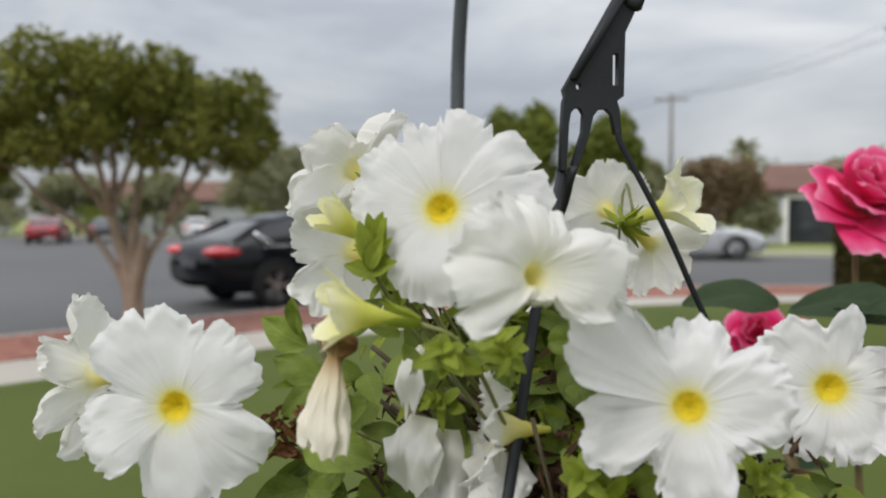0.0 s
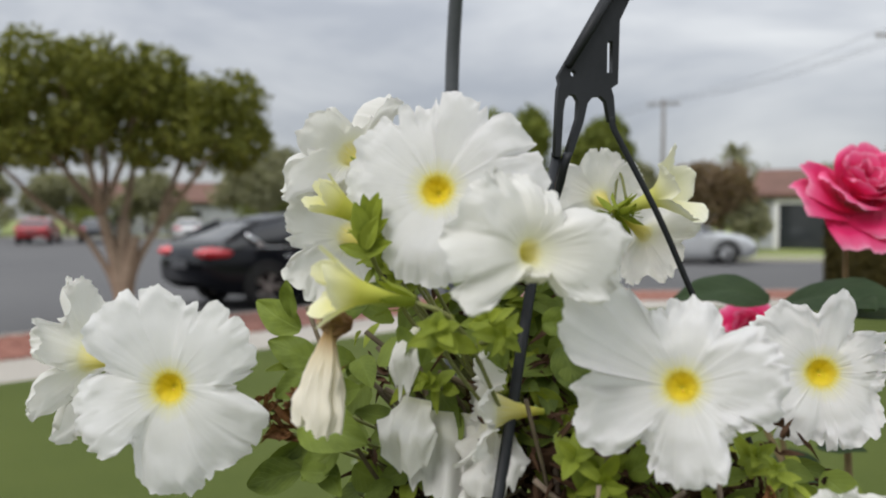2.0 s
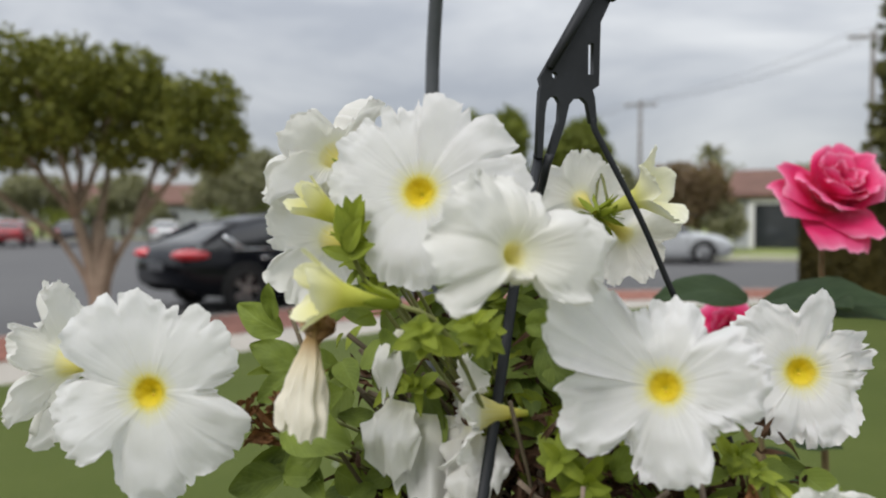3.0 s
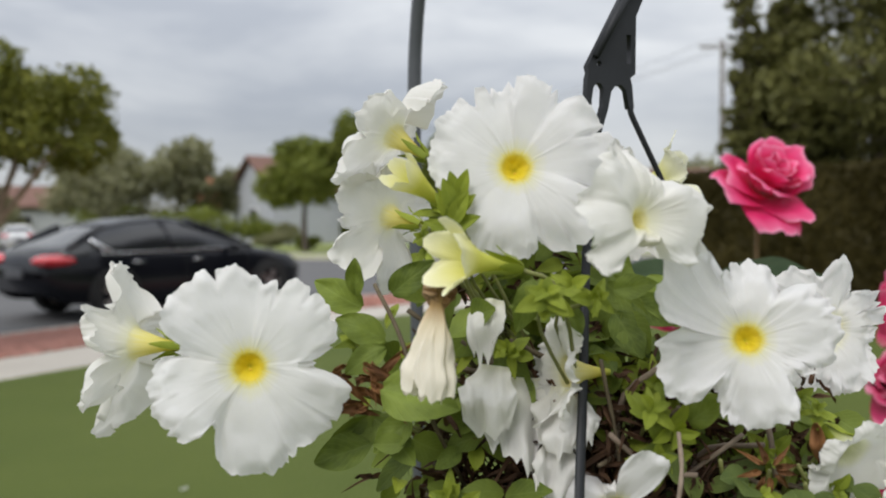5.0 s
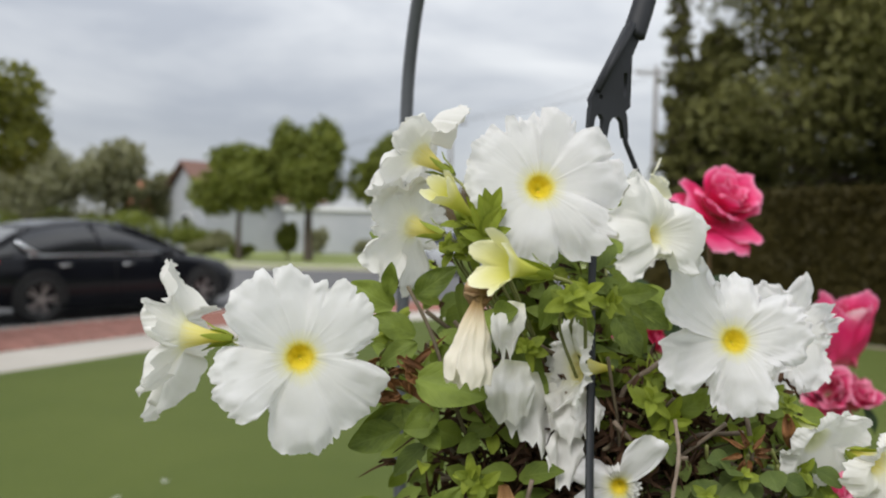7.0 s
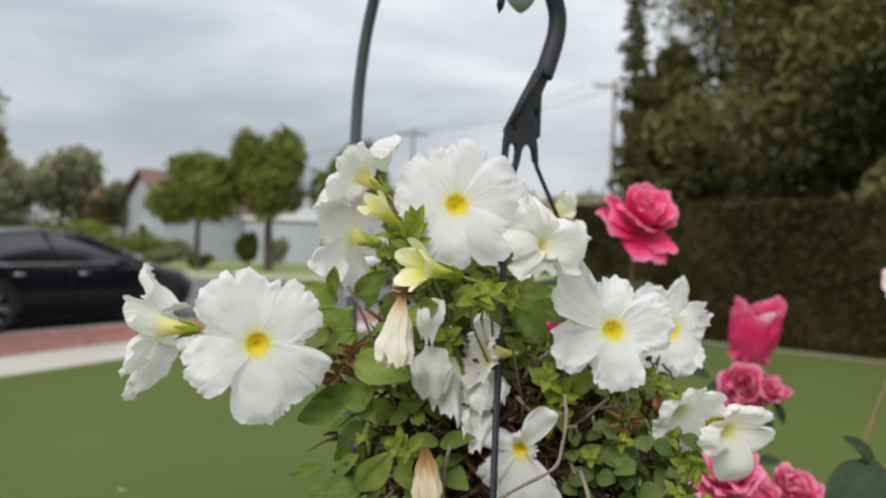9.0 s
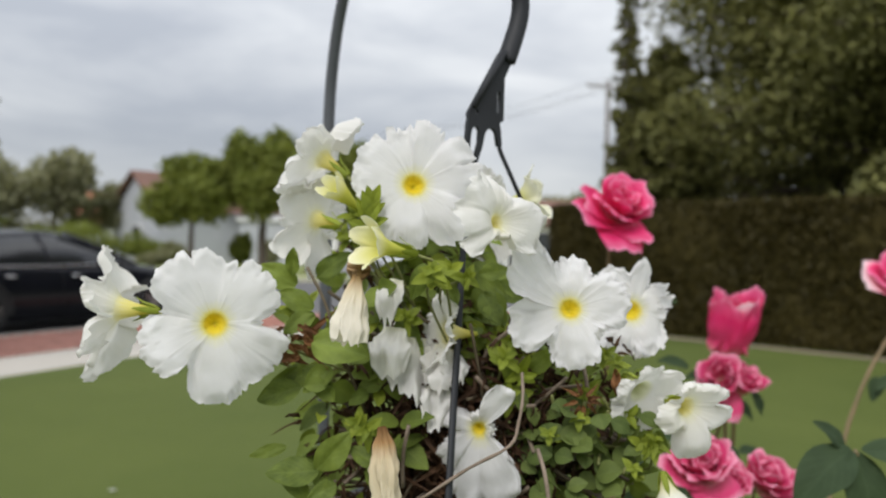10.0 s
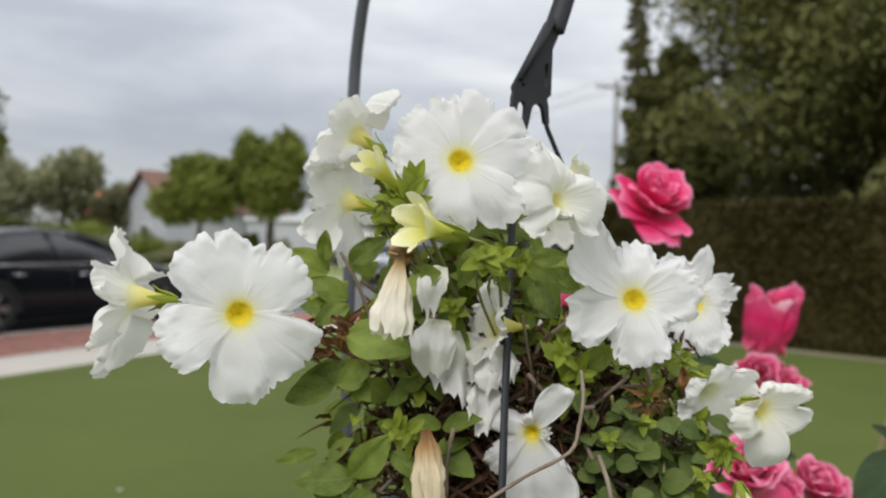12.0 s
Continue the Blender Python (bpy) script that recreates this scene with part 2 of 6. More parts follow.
M_ROSE_BLUSH = petal_skin("blush_rose_petal", [(0.0, (0.80, 0.08, 0.22)), (0.66, (0.82, 0.13, 0.28)), (0.84, (0.90, 0.48, 0.56)), (1.0, (0.93, 0.72, 0.76))], glow=0.3, streaks=5.0)
M_ROSELEAF = leaf_blade("rose_leaf", (0.026, 0.046, 0.020), (0.05, 0.08, 0.034), (0.09, 0.13, 0.07), rough=0.75)
M_ROUNDLEAF = leaf_blade("round_leaf", (0.055, 0.088, 0.020), (0.18, 0.225, 0.058), (0.22, 0.28, 0.10))
M_STEM = surface("green_stem", (0.13, 0.14, 0.04), (0.24, 0.25, 0.08), 30, 300, 0.6)
M_CANE = surface("rose_cane", (0.12, 0.10, 0.04), (0.24, 0.15, 0.08), 30, 300, 0.6)
M_WOODY = surface("woody_stem", (0.06, 0.045, 0.025), (0.13, 0.10, 0.06), 30, 300, 0.8)
M_TWIG = surface("dry_twig", (0.13, 0.095, 0.065), (0.27, 0.21, 0.16), 40, 300, 0.85)
M_DEAD = leaf_blade("dead_leaf", (0.07, 0.03, 0.012), (0.30, 0.14, 0.055), (0.22, 0.12, 0.06), rough=0.8, glow=0.2)
M_SOIL = surface("potting_soil", (0.012, 0.008, 0.006), (0.05, 0.033, 0.024), 20, 220, 0.95, 0.8, 0.006)
M_BLACK = surface("black_plastic", (0.012, 0.013, 0.015), (0.022, 0.024, 0.028), 12, 260, 0.55, 0.1, 0.0006)
M_BLACK.node_tree.nodes["Principled BSDF"].inputs["Specular IOR Level"].default_value = 0.3
M_POLE = surface("grey_painted_metal", (0.05, 0.055, 0.062), (0.085, 0.09, 0.10), 9, 180, 0.42, 0.12, 0.0005)
# crook end: sky reflected on the grey metal, given as a pale base colour
M_ENDCAP = surface("sky_reflection_cap", (0.30, 0.31, 0.32), (0.42, 0.43, 0.44), 9, 180, 0.4, 0.1, 0.0005)
M_STAMEN = surface("stamen", (0.70, 0.46, 0.01), (0.82, 0.62, 0.06), 100, 500, 0.7)
M_TURF = surface("artificial_turf", (0.064, 0.090, 0.015), (0.103, 0.127, 0.026), 0.5, 55, 0.9, 0.6, 0.03)
M_TURF.node_tree.nodes["Principled BSDF"].inputs["Specular IOR Level"].default_value = 0.25
M_FARLAWN = surface("sunburnt_grass", (0.15, 0.19, 0.045), (0.26, 0.29, 0.085), 0.4, 12, 0.95, 0.5, 0.04)
M_CONCRETE = surface("concrete_walk", (0.34, 0.31, 0.27), (0.47, 0.44, 0.39), 0.8, 40, 0.9, 0.2, 0.004, spread=0.06)
M_BRICK = surface("red_paver", (0.24, 0.10, 0.075), (0.36, 0.17, 0.13), 6, 60, 0.9, 0.3, 0.004, spread=0.22)
M_BRICK_REST = leafy("red_paver_rest", (0.20, 0.085, 0.065), (0.40, 0.19, 0.145), rough=0.9, glow=0.0, coarse=40.0)
M_EDGING = surface("tan_edging", (0.20, 0.15, 0.12), (0.30, 0.23, 0.19), 0.8, 40, 0.9, 0.2, 0.004)
M_JOINT = surface("sand_joint", (0.22, 0.17, 0.13), (0.32, 0.26, 0.21), 5, 90, 0.95)
M_ROAD = surface("asphalt", (0.075, 0.075, 0.078), (0.125, 0.123, 0.122), 0.15, 45, 0.9, 0.4, 0.006)
M_DIRT = surface("bare_ground", (0.10, 0.10, 0.06), (0.2, 0.18, 0.11), 0.1, 6, 0.95)
M_BARK = surface("smooth_tan_bark", (0.19, 0.13, 0.09), (0.36, 0.27, 0.20), 7, 40, 0.8, 0.4, 0.01)
M_DARKBARK = surface("dark_bark", (0.05, 0.038, 0.03), (0.12, 0.095, 0.075), 5, 30, 0.9, 0.6, 0.02)
M_CRAPE = leafy("crape_leaf", (0.062, 0.078, 0.016), (0.275, 0.275, 0.058), glow=0.25)
M_TREE = leafy("street_tree_leaf", (0.09, 0.125, 0.022), (0.24, 0.26, 0.055))
# far foliage: distance haze is mixed into these paler, greyer leaf tones
M_HAZETREE = leafy("hazed_far_leaf", (0.155, 0.165, 0.095), (0.33, 0.32, 0.195))
M_OLIVE = leafy("reddish_shrub_leaf", (0.14, 0.095, 0.06), (0.28, 0.21, 0.13))
M_PINE = leafy("conifer_spray", (0.05, 0.055, 0.018), (0.22, 0.215, 0.070), glow=0.15)
M_HEDGE = leafy("hedge_leaf", (0.026, 0.023, 0.007), (0.068, 0.053, 0.014), glow=0.12)
M_WALL = surface("pale_stucco", (0.35, 0.37, 0.40), (0.46, 0.47, 0.49), 0.6, 25, 0.9, 0.2, 0.005)
M_ROOF = surface("red_brown_shingle", (0.11, 0.06, 0.045), (0.20, 0.105, 0.08), 0.8, 9, 0.9, 0.4, 0.02)
M_TILE = surface("terracotta_roof", (0.35, 0.12, 0.07), (0.48, 0.2, 0.12), 0.8, 9, 0.9)
M_GLASS = surface("dark_window_and_garage_shade", (0.02, 0.023, 0.027), (0.04, 0.045, 0.05), 1.0, 5, 0.08, 0.0)
M_TRIM = surface("white_trim", (0.70, 0.70, 0.69), (0.8, 0.8, 0.79), 1, 30, 0.6)
M_POLEWOOD = surface("grey_timber", (0.12, 0.11, 0.10), (0.22, 0.2, 0.18), 2, 30, 0.9)
M_CARBLACK = surface("black_car_paint", (0.006, 0.007, 0.010), (0.010, 0.011, 0.015), 2, 60, 0.12, 0.0, coat=0.05)
M_CARBLACK.node_tree.nodes["Principled BSDF"].inputs["Specular IOR Level"].default_value = 0.25
M_CARSILVER = surface("silver_car_paint", (0.52, 0.54, 0.56), (0.6, 0.62, 0.64), 2, 60, 0.35, 0.0, metal=0.35, coat=1.0)
M_CARRED = surface("red_car_paint", (0.28, 0.015, 0.02), (0.36, 0.025, 0.03), 2, 60, 0.3, 0.0, coat=1.0)
M_CARGREY = surface("dark_grey_car_paint", (0.03, 0.033, 0.04), (0.05, 0.052, 0.06), 2, 60, 0.3, 0.0, coat=1.0)
M_CARWHITE = surface("white_car_paint", (0.6, 0.6, 0.6), (0.7, 0.7, 0.7), 2, 60, 0.3, 0.0, coat=1.0)
M_CARGLASS = surface("tinted_car_glass", (0.008, 0.009, 0.011), (0.014, 0.015, 0.018), 2, 10, 0.04, 0.0, coat=0.3)
M_TAIL = surface("red_tail_lamp", (0.52, 0.010, 0.02), (0.66, 0.025, 0.04), 4, 40, 0.15, 0.0, coat=1.0)
M_CHROME = surface("chrome_trim", (0.55, 0.56, 0.58), (0.68, 0.69, 0.7), 4, 60, 0.18, 0.0, metal=1.0)
M_TYRE = surface("tyre_rubber", (0.012, 0.012, 0.012), (0.025, 0.025, 0.025), 6, 60, 0.85)
M_RIM = surface("alloy_rim", (0.42, 0.43, 0.44), (0.55, 0.56, 0.57), 6, 60, 0.35, 0.0, metal=0.9)


# ---- mesh helpers ----
def mesh_ob(name, verts, faces, material, smooth=True, attrs=None):
    me = bpy.data.meshes.new(name)
    me.from_pydata([tuple(v) for v in verts], [], [tuple(f) for f in faces])
    if smooth:
        me.polygons.foreach_set("use_smooth", [True] * len(me.polygons))
    for key, values in (attrs or {}).items():
        me.attributes.new(key, 'FLOAT', 'POINT').data.foreach_set("value", np.asarray(values, dtype=np.float32))
    me.materials.append(material)
    me.update()
    return new(name, me)


def under(ob, parent, label=""):
    """Makes ob a part; both are still where they were built."""
    ob.parent = parent
    if label:
        tagged(ob, label)
    return ob


def part(name, bm, material, parent, label="", smooth=False):
    me = bpy.data.meshes.new(name)
    bm.to_mesh(me)
    bm.free()
    if smooth:
        me.polygons.foreach_set("use_smooth", [True] * len(me.polygons))
    me.materials.append(material)
    ob = new(name, me)
    if parent:
        ob.parent = parent
    if label:
        tagged(ob, label)
    return ob


def box(bm, x0, x1, y0, y1, z0, z1, bevel=0.0):
    r = bmesh.ops.create_cube(bm, size=1.0, matrix=Matrix.LocRotScale(((x0 + x1) / 2, (y0 + y1) / 2, (z0 + z1) / 2), None, (x1 - x0, y1 - y0, z1 - z0)))
    if bevel:
        edges = list({e for v in r["verts"] for e in v.link_edges})
        bmesh.ops.bevel(bm, geom=edges, offset=bevel, segments=2, affect='EDGES')
    return r["verts"]


def tube_data(points, radii, sides=8, flat=1.0):
    """A tube along points; flat squeezes it across."""
    pts = [Vector(p) for p in points]
    verts, faces = [], []
    prev = None
    for i, p in enumerate(pts):
        d = (pts[min(i + 1, len(pts) - 1)] - pts[max(i - 1, 0)]).normalized()
        u = prev if prev else (Vector((0, 0, 1)) if abs(d.z) < 0.9 else Vector((1, 0, 0)))
        u = (u - d * u.dot(d)).normalized()
        prev = u
        w = d.cross(u)
        for k in range(sides):
            a = 2 * math.pi * k / sides
            verts.append(p + (u * math.cos(a) + w * math.sin(a) * flat) * radii[i])
        if i:
            for k in range(sides):
                a, b = (i - 1) * sides + k, (i - 1) * sides + (k + 1) % sides
                faces.append((a, b, b + sides, a + sides))
    faces.append(tuple(range(sides - 1, -1, -1)))
    n = len(verts)
    faces.append(tuple(range(n - sides, n)))
    return verts, faces


def smooth_path(points, steps=6):
    """A curve through the points (Catmull-Rom)."""
    p = [Vector(q) for q in points]
    p = [p[0] * 2 - p[1]] + p + [p[-1] * 2 - p[-2]]
    out = []
    for i in range(1, len(p) - 2):
        for k in range(steps):
            t = k / steps
            a, b, c, d = p[i - 1], p[i], p[i + 1], p[i + 2]
            out.append(0.5 * (2 * b + (c - a) * t + (2 * a - 5 * b + 4 * c - d) * t * t + (3 * b - a - 3 * c + d) * t ** 3))
    return out + [p[-2]]


def tube(name, points, radii, material, sides=8, parent=None, label="", flat=1.0):
    if not isinstance(radii, (list, tuple)):
        radii = [radii] * len(points)
    v, f = tube_data(points, radii, sides, flat)
    ob = mesh_ob(name, v, f, material)
    return under(ob, parent, label) if parent else ob


def facing(place, way, spin=0.0, up=(0, 0, 1)):
    """Pose whose z axis points along way."""
    q = Vector(way).normalized().to_track_quat('Z', 'Y')
    return Matrix.Translation(place) @ q.to_matrix().to_4x4() @ Matrix.Rotation(radians(spin), 4, 'Z')


def thing(name, label, category, place=(0, 0, 0), group="", kind=""):
    e = new(name)
    e.empty_display_size = 0.1
    e.location = place
    return tagged(e, label, category, group, kind)


def leaf_cloud(name, blobs, count, size, material, seed, shell=0.55, long=1.6, droop=0.0, parent=None):
    """Many small leaves in a crown of overlapping lumps (x, y, z, rx, ry, rz)."""
    r = np.random.RandomState(seed)
    bl = np.array(blobs, dtype=float)
    vol = bl[:, 3] * bl[:, 4] * bl[:, 5]
    pick = r.choice(len(bl), count, p=vol ** 0.8 / (vol ** 0.8).sum())
    d = r.normal(size=(count, 3))
    d /= np.linalg.norm(d, axis=1)[:, None]
    rad = (shell + (1 - shell) * r.rand(count)) ** 0.7 * (1 + 0.10 * r.normal(size=count))
    c = bl[pick, :3] + d * bl[pick, 3:] * rad[:, None]
    a = r.normal(size=(count, 3))
    a[:, 2] -= droop
    a /= np.linalg.norm(a, axis=1)[:, None]
    b = np.cross(a, r.normal(size=(count, 3)) + d * 0.7)
    b /= np.linalg.norm(b, axis=1)[:, None]
    s = size * (0.6 + 0.8 * r.rand(count))[:, None]
    n = np.cross(a, b)
    v = np.empty((count, 4, 3))
    v[:, 0] = c - a * s * long * 0.5
    v[:, 1] = c + b * s * 0.5 + n * s * 0.12
    v[:, 2] = c + a * s * long * 0.5
    v[:, 3] = c - b * s * 0.5 + n * s * 0.12
    idx = np.arange(count * 4).reshape(-1, 4)
    ob = mesh_ob(name, v.reshape(-1, 3), idx, material, smooth=False)
    if parent:
        ob.parent = parent
    return ob


def limb_set(base, tips, r0, r1, seed, bend=0.15):
    """Tapered limbs from a base to crown tips, in one mesh."""
    rng = random.Random(seed)
    V, F = [], []
    for tip in tips:
        a, b = Vector(base), Vector(tip)
        m1 = a.lerp(b, 0.35) + Vector((rng.uniform(-bend, bend), rng.uniform(-bend, bend), 0.08))
        m2 = a.lerp(b, 0.7) + Vector((rng.uniform(-bend, bend), rng.uniform(-bend, bend), 0.1))
        pts = smooth_path([a, m1, m2, b], 4)
        n = len(pts)
        v, f = tube_data(pts, [r0 + (r1 - r0) * (i / (n - 1)) ** 0.8 for i in range(n)], 7)
        o = len(V)
        V += v
        F += [tuple(i + o for i in q) for q in f]
    return V, F


# ---- the ground, street and lot ----
def ribbon(line, d0, d1, z0, z1, name, material, thick=0.0):
    """A strip between two offsets to the right of a plan line."""
    V, F = [], []
    n = len(line)
    for i, p in enumerate(line):
        d = (line[min(i + 1, n - 1)] - line[max(i - 1, 0)]).normalized()
        nrm = Vector((d.y, -d.x, 0))
        a, b = p + nrm * d0, p + nrm * d1
        V += [(a.x, a.y, z0), (b.x, b.y, z1)]
        if thick:
            V += [(b.x, b.y, z1 - thick), (a.x, a.y, z0 - thick)]
    k = 4 if thick else 2
    for i in range(n - 1):
        o = i * k
        F.append((o, o + 1, o + k + 1, o + k))
        if thick:
            F.append((o + 3, o, o + k, o + k + 3))
            F.append((o + 1, o + 2, o + k + 2, o + k + 1))
    return mesh_ob(name, V, F, material, smooth=False)


STREET = -0.08
KERB = smooth_path([(-29, -38.4, 0), (-15.6, -9.5, 0), (-9.6, 3.75, 0), (-7.55, 8.25, 0), (-5.95, 11.8, 0), (-3.6, 14.9, 0), (-0.3, 17.0, 0), (4.0, 18.7, 0), (12.0, 20.8, 0), (40, 27, 0)], 10)

gv = [(-1500, -1500, STREET - 0.02), (1500, -1500, STREET - 0.02), (1500, 1500, STREET - 0.02), (-1500, 1500, STREET - 0.02)]
tagged(mesh_ob("ground", gv, [(0, 1, 2, 3)], M_DIRT, False), "bare ground reaching to the horizon", "ground", kind="structure")
rv = [(-140, -60, STREET), (80, -60, STREET), (80, 90, STREET), (-140, 90, STREET)]
tagged(mesh_ob("road", rv, [(0, 1, 2, 3)], M_ROAD, False), "worn grey asphalt street at a corner", "road", kind="structure")
tagged(ribbon(KERB, 0.0, 0.15, 0.0, 0.004, "kerb", M_CONCRETE, 0.09), "pale concrete kerb along the street", "kerb", kind="structure")
tagged(ribbon(KERB, 0.15, 1.92, -0.012, -0.012, "brick_strip", M_JOINT, 0.1), "red brick paver strip beside the kerb", "pavement", kind="structure")
tagged(ribbon(KERB, 1.92, 3.08, -0.002, -0.002, "pavement", M_CONCRETE, 0.1), "pale concrete footpath between bricks and lawn", "pavement", kind="structure")
edge = []
for i, p in enumerate(KERB):
    d = (KERB[min(i + 1, len(KERB) - 1)] - KERB[max(i - 1, 0)]).normalized()
    edge.append((p.x + d.y * 3.08, p.y - d.x * 3.08, 0.004))
tagged(mesh_ob("lawn", edge + [(45, -40, 0.004)], [tuple(range(len(edge), -1, -1))], M_TURF, False), "short green artificial turf front lawn", "lawn", kind="structure")
FAR = smooth_path([(60, 43, 0), (20, 35.5, 0), (2, 31.5, 0), (-6, 29.5, 0), (-11, 29.5, 0), (-16, 32.5, 0), (-23, 40, 0), (-33, 50, 0), (-44, 46, 0), (-60, 37, 0), (-100, 16, 0)], 8)
tagged(ribbon(FAR, 0.0, 0.15, 0.0, 0.0, "far_kerb", M_CONCRETE, 0.09), "concrete kerb across the street", "kerb", kind="structure")
tagged(ribbon(FAR, 1.6, 2.9, 0.012, 0.012, "far_pavement", M_CONCRETE, 0.1), "concrete footpath across the street", "pavement", kind="structure")
fv = []
for i, p in enumerate(FAR):
    d = (FAR[min(i + 1, len(FAR) - 1)] - FAR[max(i - 1, 0)]).normalized()
    fv.append((p.x + d.y * 0.15, p.y - d.x * 0.15, 0.0))
tagged(mesh_ob("far_lawn", fv + [(-300, 60, 0), (-300, 400, 0), (300, 400, 0)], [tuple(range(len(fv) + 3))], M_FARLAWN, False), "yellow-green grass verges across the street", "lawn", kind="structure")


# ---- hedge ----
def hedge(a, b, width, height, seed):
    a, b = Vector(a), Vector(b)
    L = (b - a).length
    d = (b - a).normalized()
    n = Vector((-d.y, d.x, 0))
    rng = np.random.RandomState(seed)
    top = tagged(new("hedge"), "tall clipped dark green hedge, browned in patches", "hedge")
    nx, nz = int(L / 0.12), 18
    V, F = [], []
    prof = [(0.0, 0.0)] + [(-0.01, height * k / nz) for k in range(1, nz)] + [(0.05, height), (width * 0.35, height + 0.02), (width * 0.7, height + 0.01), (width - 0.04, height), (width, height * 0.5), (width, 0.0)]
    for i in range(nx + 1):
        s = L * i / nx
        for (w, z) in prof:
            j = 0.05 * noise.noise(Vector((s * 0.9, w, z * 0.9))) + 0.025 * noise.noise(Vector((s * 4, w * 4, z * 4)))
            p = a + d * s + n * (w + j) + Vector((0, 0, z + (0.03 * noise.noise(Vector((s * 0.7, 3, 1))) if z > 0.1 else 0)))
            V.append(p)
    m = len(prof)
    for i in range(nx):
        for k in range(m - 1):
            o = i * m + k
            F.append((o, o + m, o + m + 1, o + 1))
    F.append(tuple(range(m)))
    F.append(tuple(nx * m + k for k in range(m - 1, -1, -1)))
    body = mesh_ob("hedge_body", V, F, M_HEDGE)
    under(body, top)
    # clipped leaves over the face, the end and the top
    cnt = 60000
    s = rng.rand(cnt) * L
    face = rng.rand(cnt)
    z = np.where(face < 0.8, rng.rand(cnt) * height, height + 0.02)
    w = np.where(face < 0.8, -0.02, rng.rand(cnt) * width)
    onend = face > 0.96
    s[onend] = -0.01
    z[onend] = rng.rand(onend.sum()) * height
    w += rng.normal(size=cnt) * 0.018
    z += rng.normal(size=cnt) * 0.018
    c = np.array(a)[None] + np.array(d)[None] * s[:, None] + np.array(n)[None] * w[:, None]
    c[:, 2] += z
    ax = rng.normal(size=(cnt, 3))
    ax /= np.linalg.norm(ax, axis=1)[:, None]
    bx = np.cross(ax, rng.normal(size=(cnt, 3)))
    bx /= np.linalg.norm(bx, axis=1)[:, None]
    sz = (0.025 + 0.03 * rng.rand(cnt))[:, None]
    v = np.stack([c - ax * sz, c + bx * sz * 0.6, c + ax * sz, c - bx * sz * 0.6], 1).reshape(-1, 3)
    lv = mesh_ob("hedge_leaves", v, np.arange(cnt * 4).reshape(-1, 4), M_HEDGE, False)
    under(tagged(lv, kind="stuff"), top)
    return top


hedge((1.54, 14.49, 0), (9.6, 7.2, 0), 1.0, 2.15, 3)
strip = [Vector((1.2, 14.55, 0)), Vector((9.8, 6.7, 0))]
tagged(ribbon(strip, 0.06, 0.24, 0.014, 0.014, "edging", M_EDGING, 0.06), "narrow concrete edging along the hedge foot", "edging", kind="structure")


# ---- trees ----
def street_tree(base, stems, tips, blobs, leaves, size, leaf_mat, bark, label, seed, r0=0.06, name="tree"):
    """A tree with its own trunk, limbs and a crown of leaves; all in metres from its base."""
    t = thing(name, label, "tree", base)
    for k, (top, rad) in enumerate(stems):
        pts = smooth_path([(0.07 * math.cos(k * 2.1), 0.07 * math.sin(k * 2.1), -0.05), Vector((top[0] * 0.26, top[1] * 0.26, top[2] * 0.55)), top], 5)
        n = len(pts)
        v, f = tube_data(pts, [rad * (1.25 - 0.5 * i / (n - 1)) for i in range(n)], 9)
        mesh_ob("trunk", v, f, bark).parent = t
    for k, tip in enumerate(tips):
        src = min((s[0] for s in stems), key=lambda s: (Vector(s) - Vector(tip)).length)
        v, f = limb_set(src, [tip], r0 * 0.8, 0.012, seed + k, 0.1)
        mesh_ob("limb", v, f, bark).parent = t
    c = leaf_cloud("crown", blobs, leaves, size, leaf_mat, seed, parent=t)
    tagged(c, kind="stuff")
    return t


def round_crown(rx, rz, z, lumps, seed):
    rng = random.Random(seed)
    out = [(0, 0, z, rx * 0.6, rx * 0.6, rz * 0.62)]
    for k in range(lumps):
        a, e = rng.uniform(0, 6.283), rng.uniform(-0.6, 1.0)
        q = rng.uniform(0.26, 0.48)
        out.append((rx * 0.62 * math.cos(a) * math.cos(e), rx * 0.62 * math.sin(a) * math.cos(e), z + rz * 0.66 * math.sin(e), rx * q, rx * q, rz * q))
    return out


# the crape myrtle in the paver strip: offsets run across the line of sight
RX, RY = 0.76, 0.65


def ac(s, z, f=0.0):
    return (RX * s - RY * f, RY * s + RX * f, z)


crape_stems = [(ac(-0.22, 1.45), 0.075), (ac(0.02, 1.4, 0.1), 0.10), (ac(0.15, 1.2, -0.08), 0.08), (ac(0.42, 1.35, 0.1), 0.05), (ac(-0.40, 1.2, 0.1), 0.04)]
crape_tips = [ac(s, z, f) for s, z, f in ((-1.2, 2.6, 0.2), (-0.6, 2.9, -0.3), (-0.45, 3.1, 0.3), (0.1, 3.0, 0.4), (0.3, 2.9, -0.4), (0.9, 2.6, 0.2), (1.2, 2.4, -0.2), (-1.5, 2.1, 0.0), (0.7, 2.1, 0.3))]
crape_blobs = []
rng = random.Random(12)
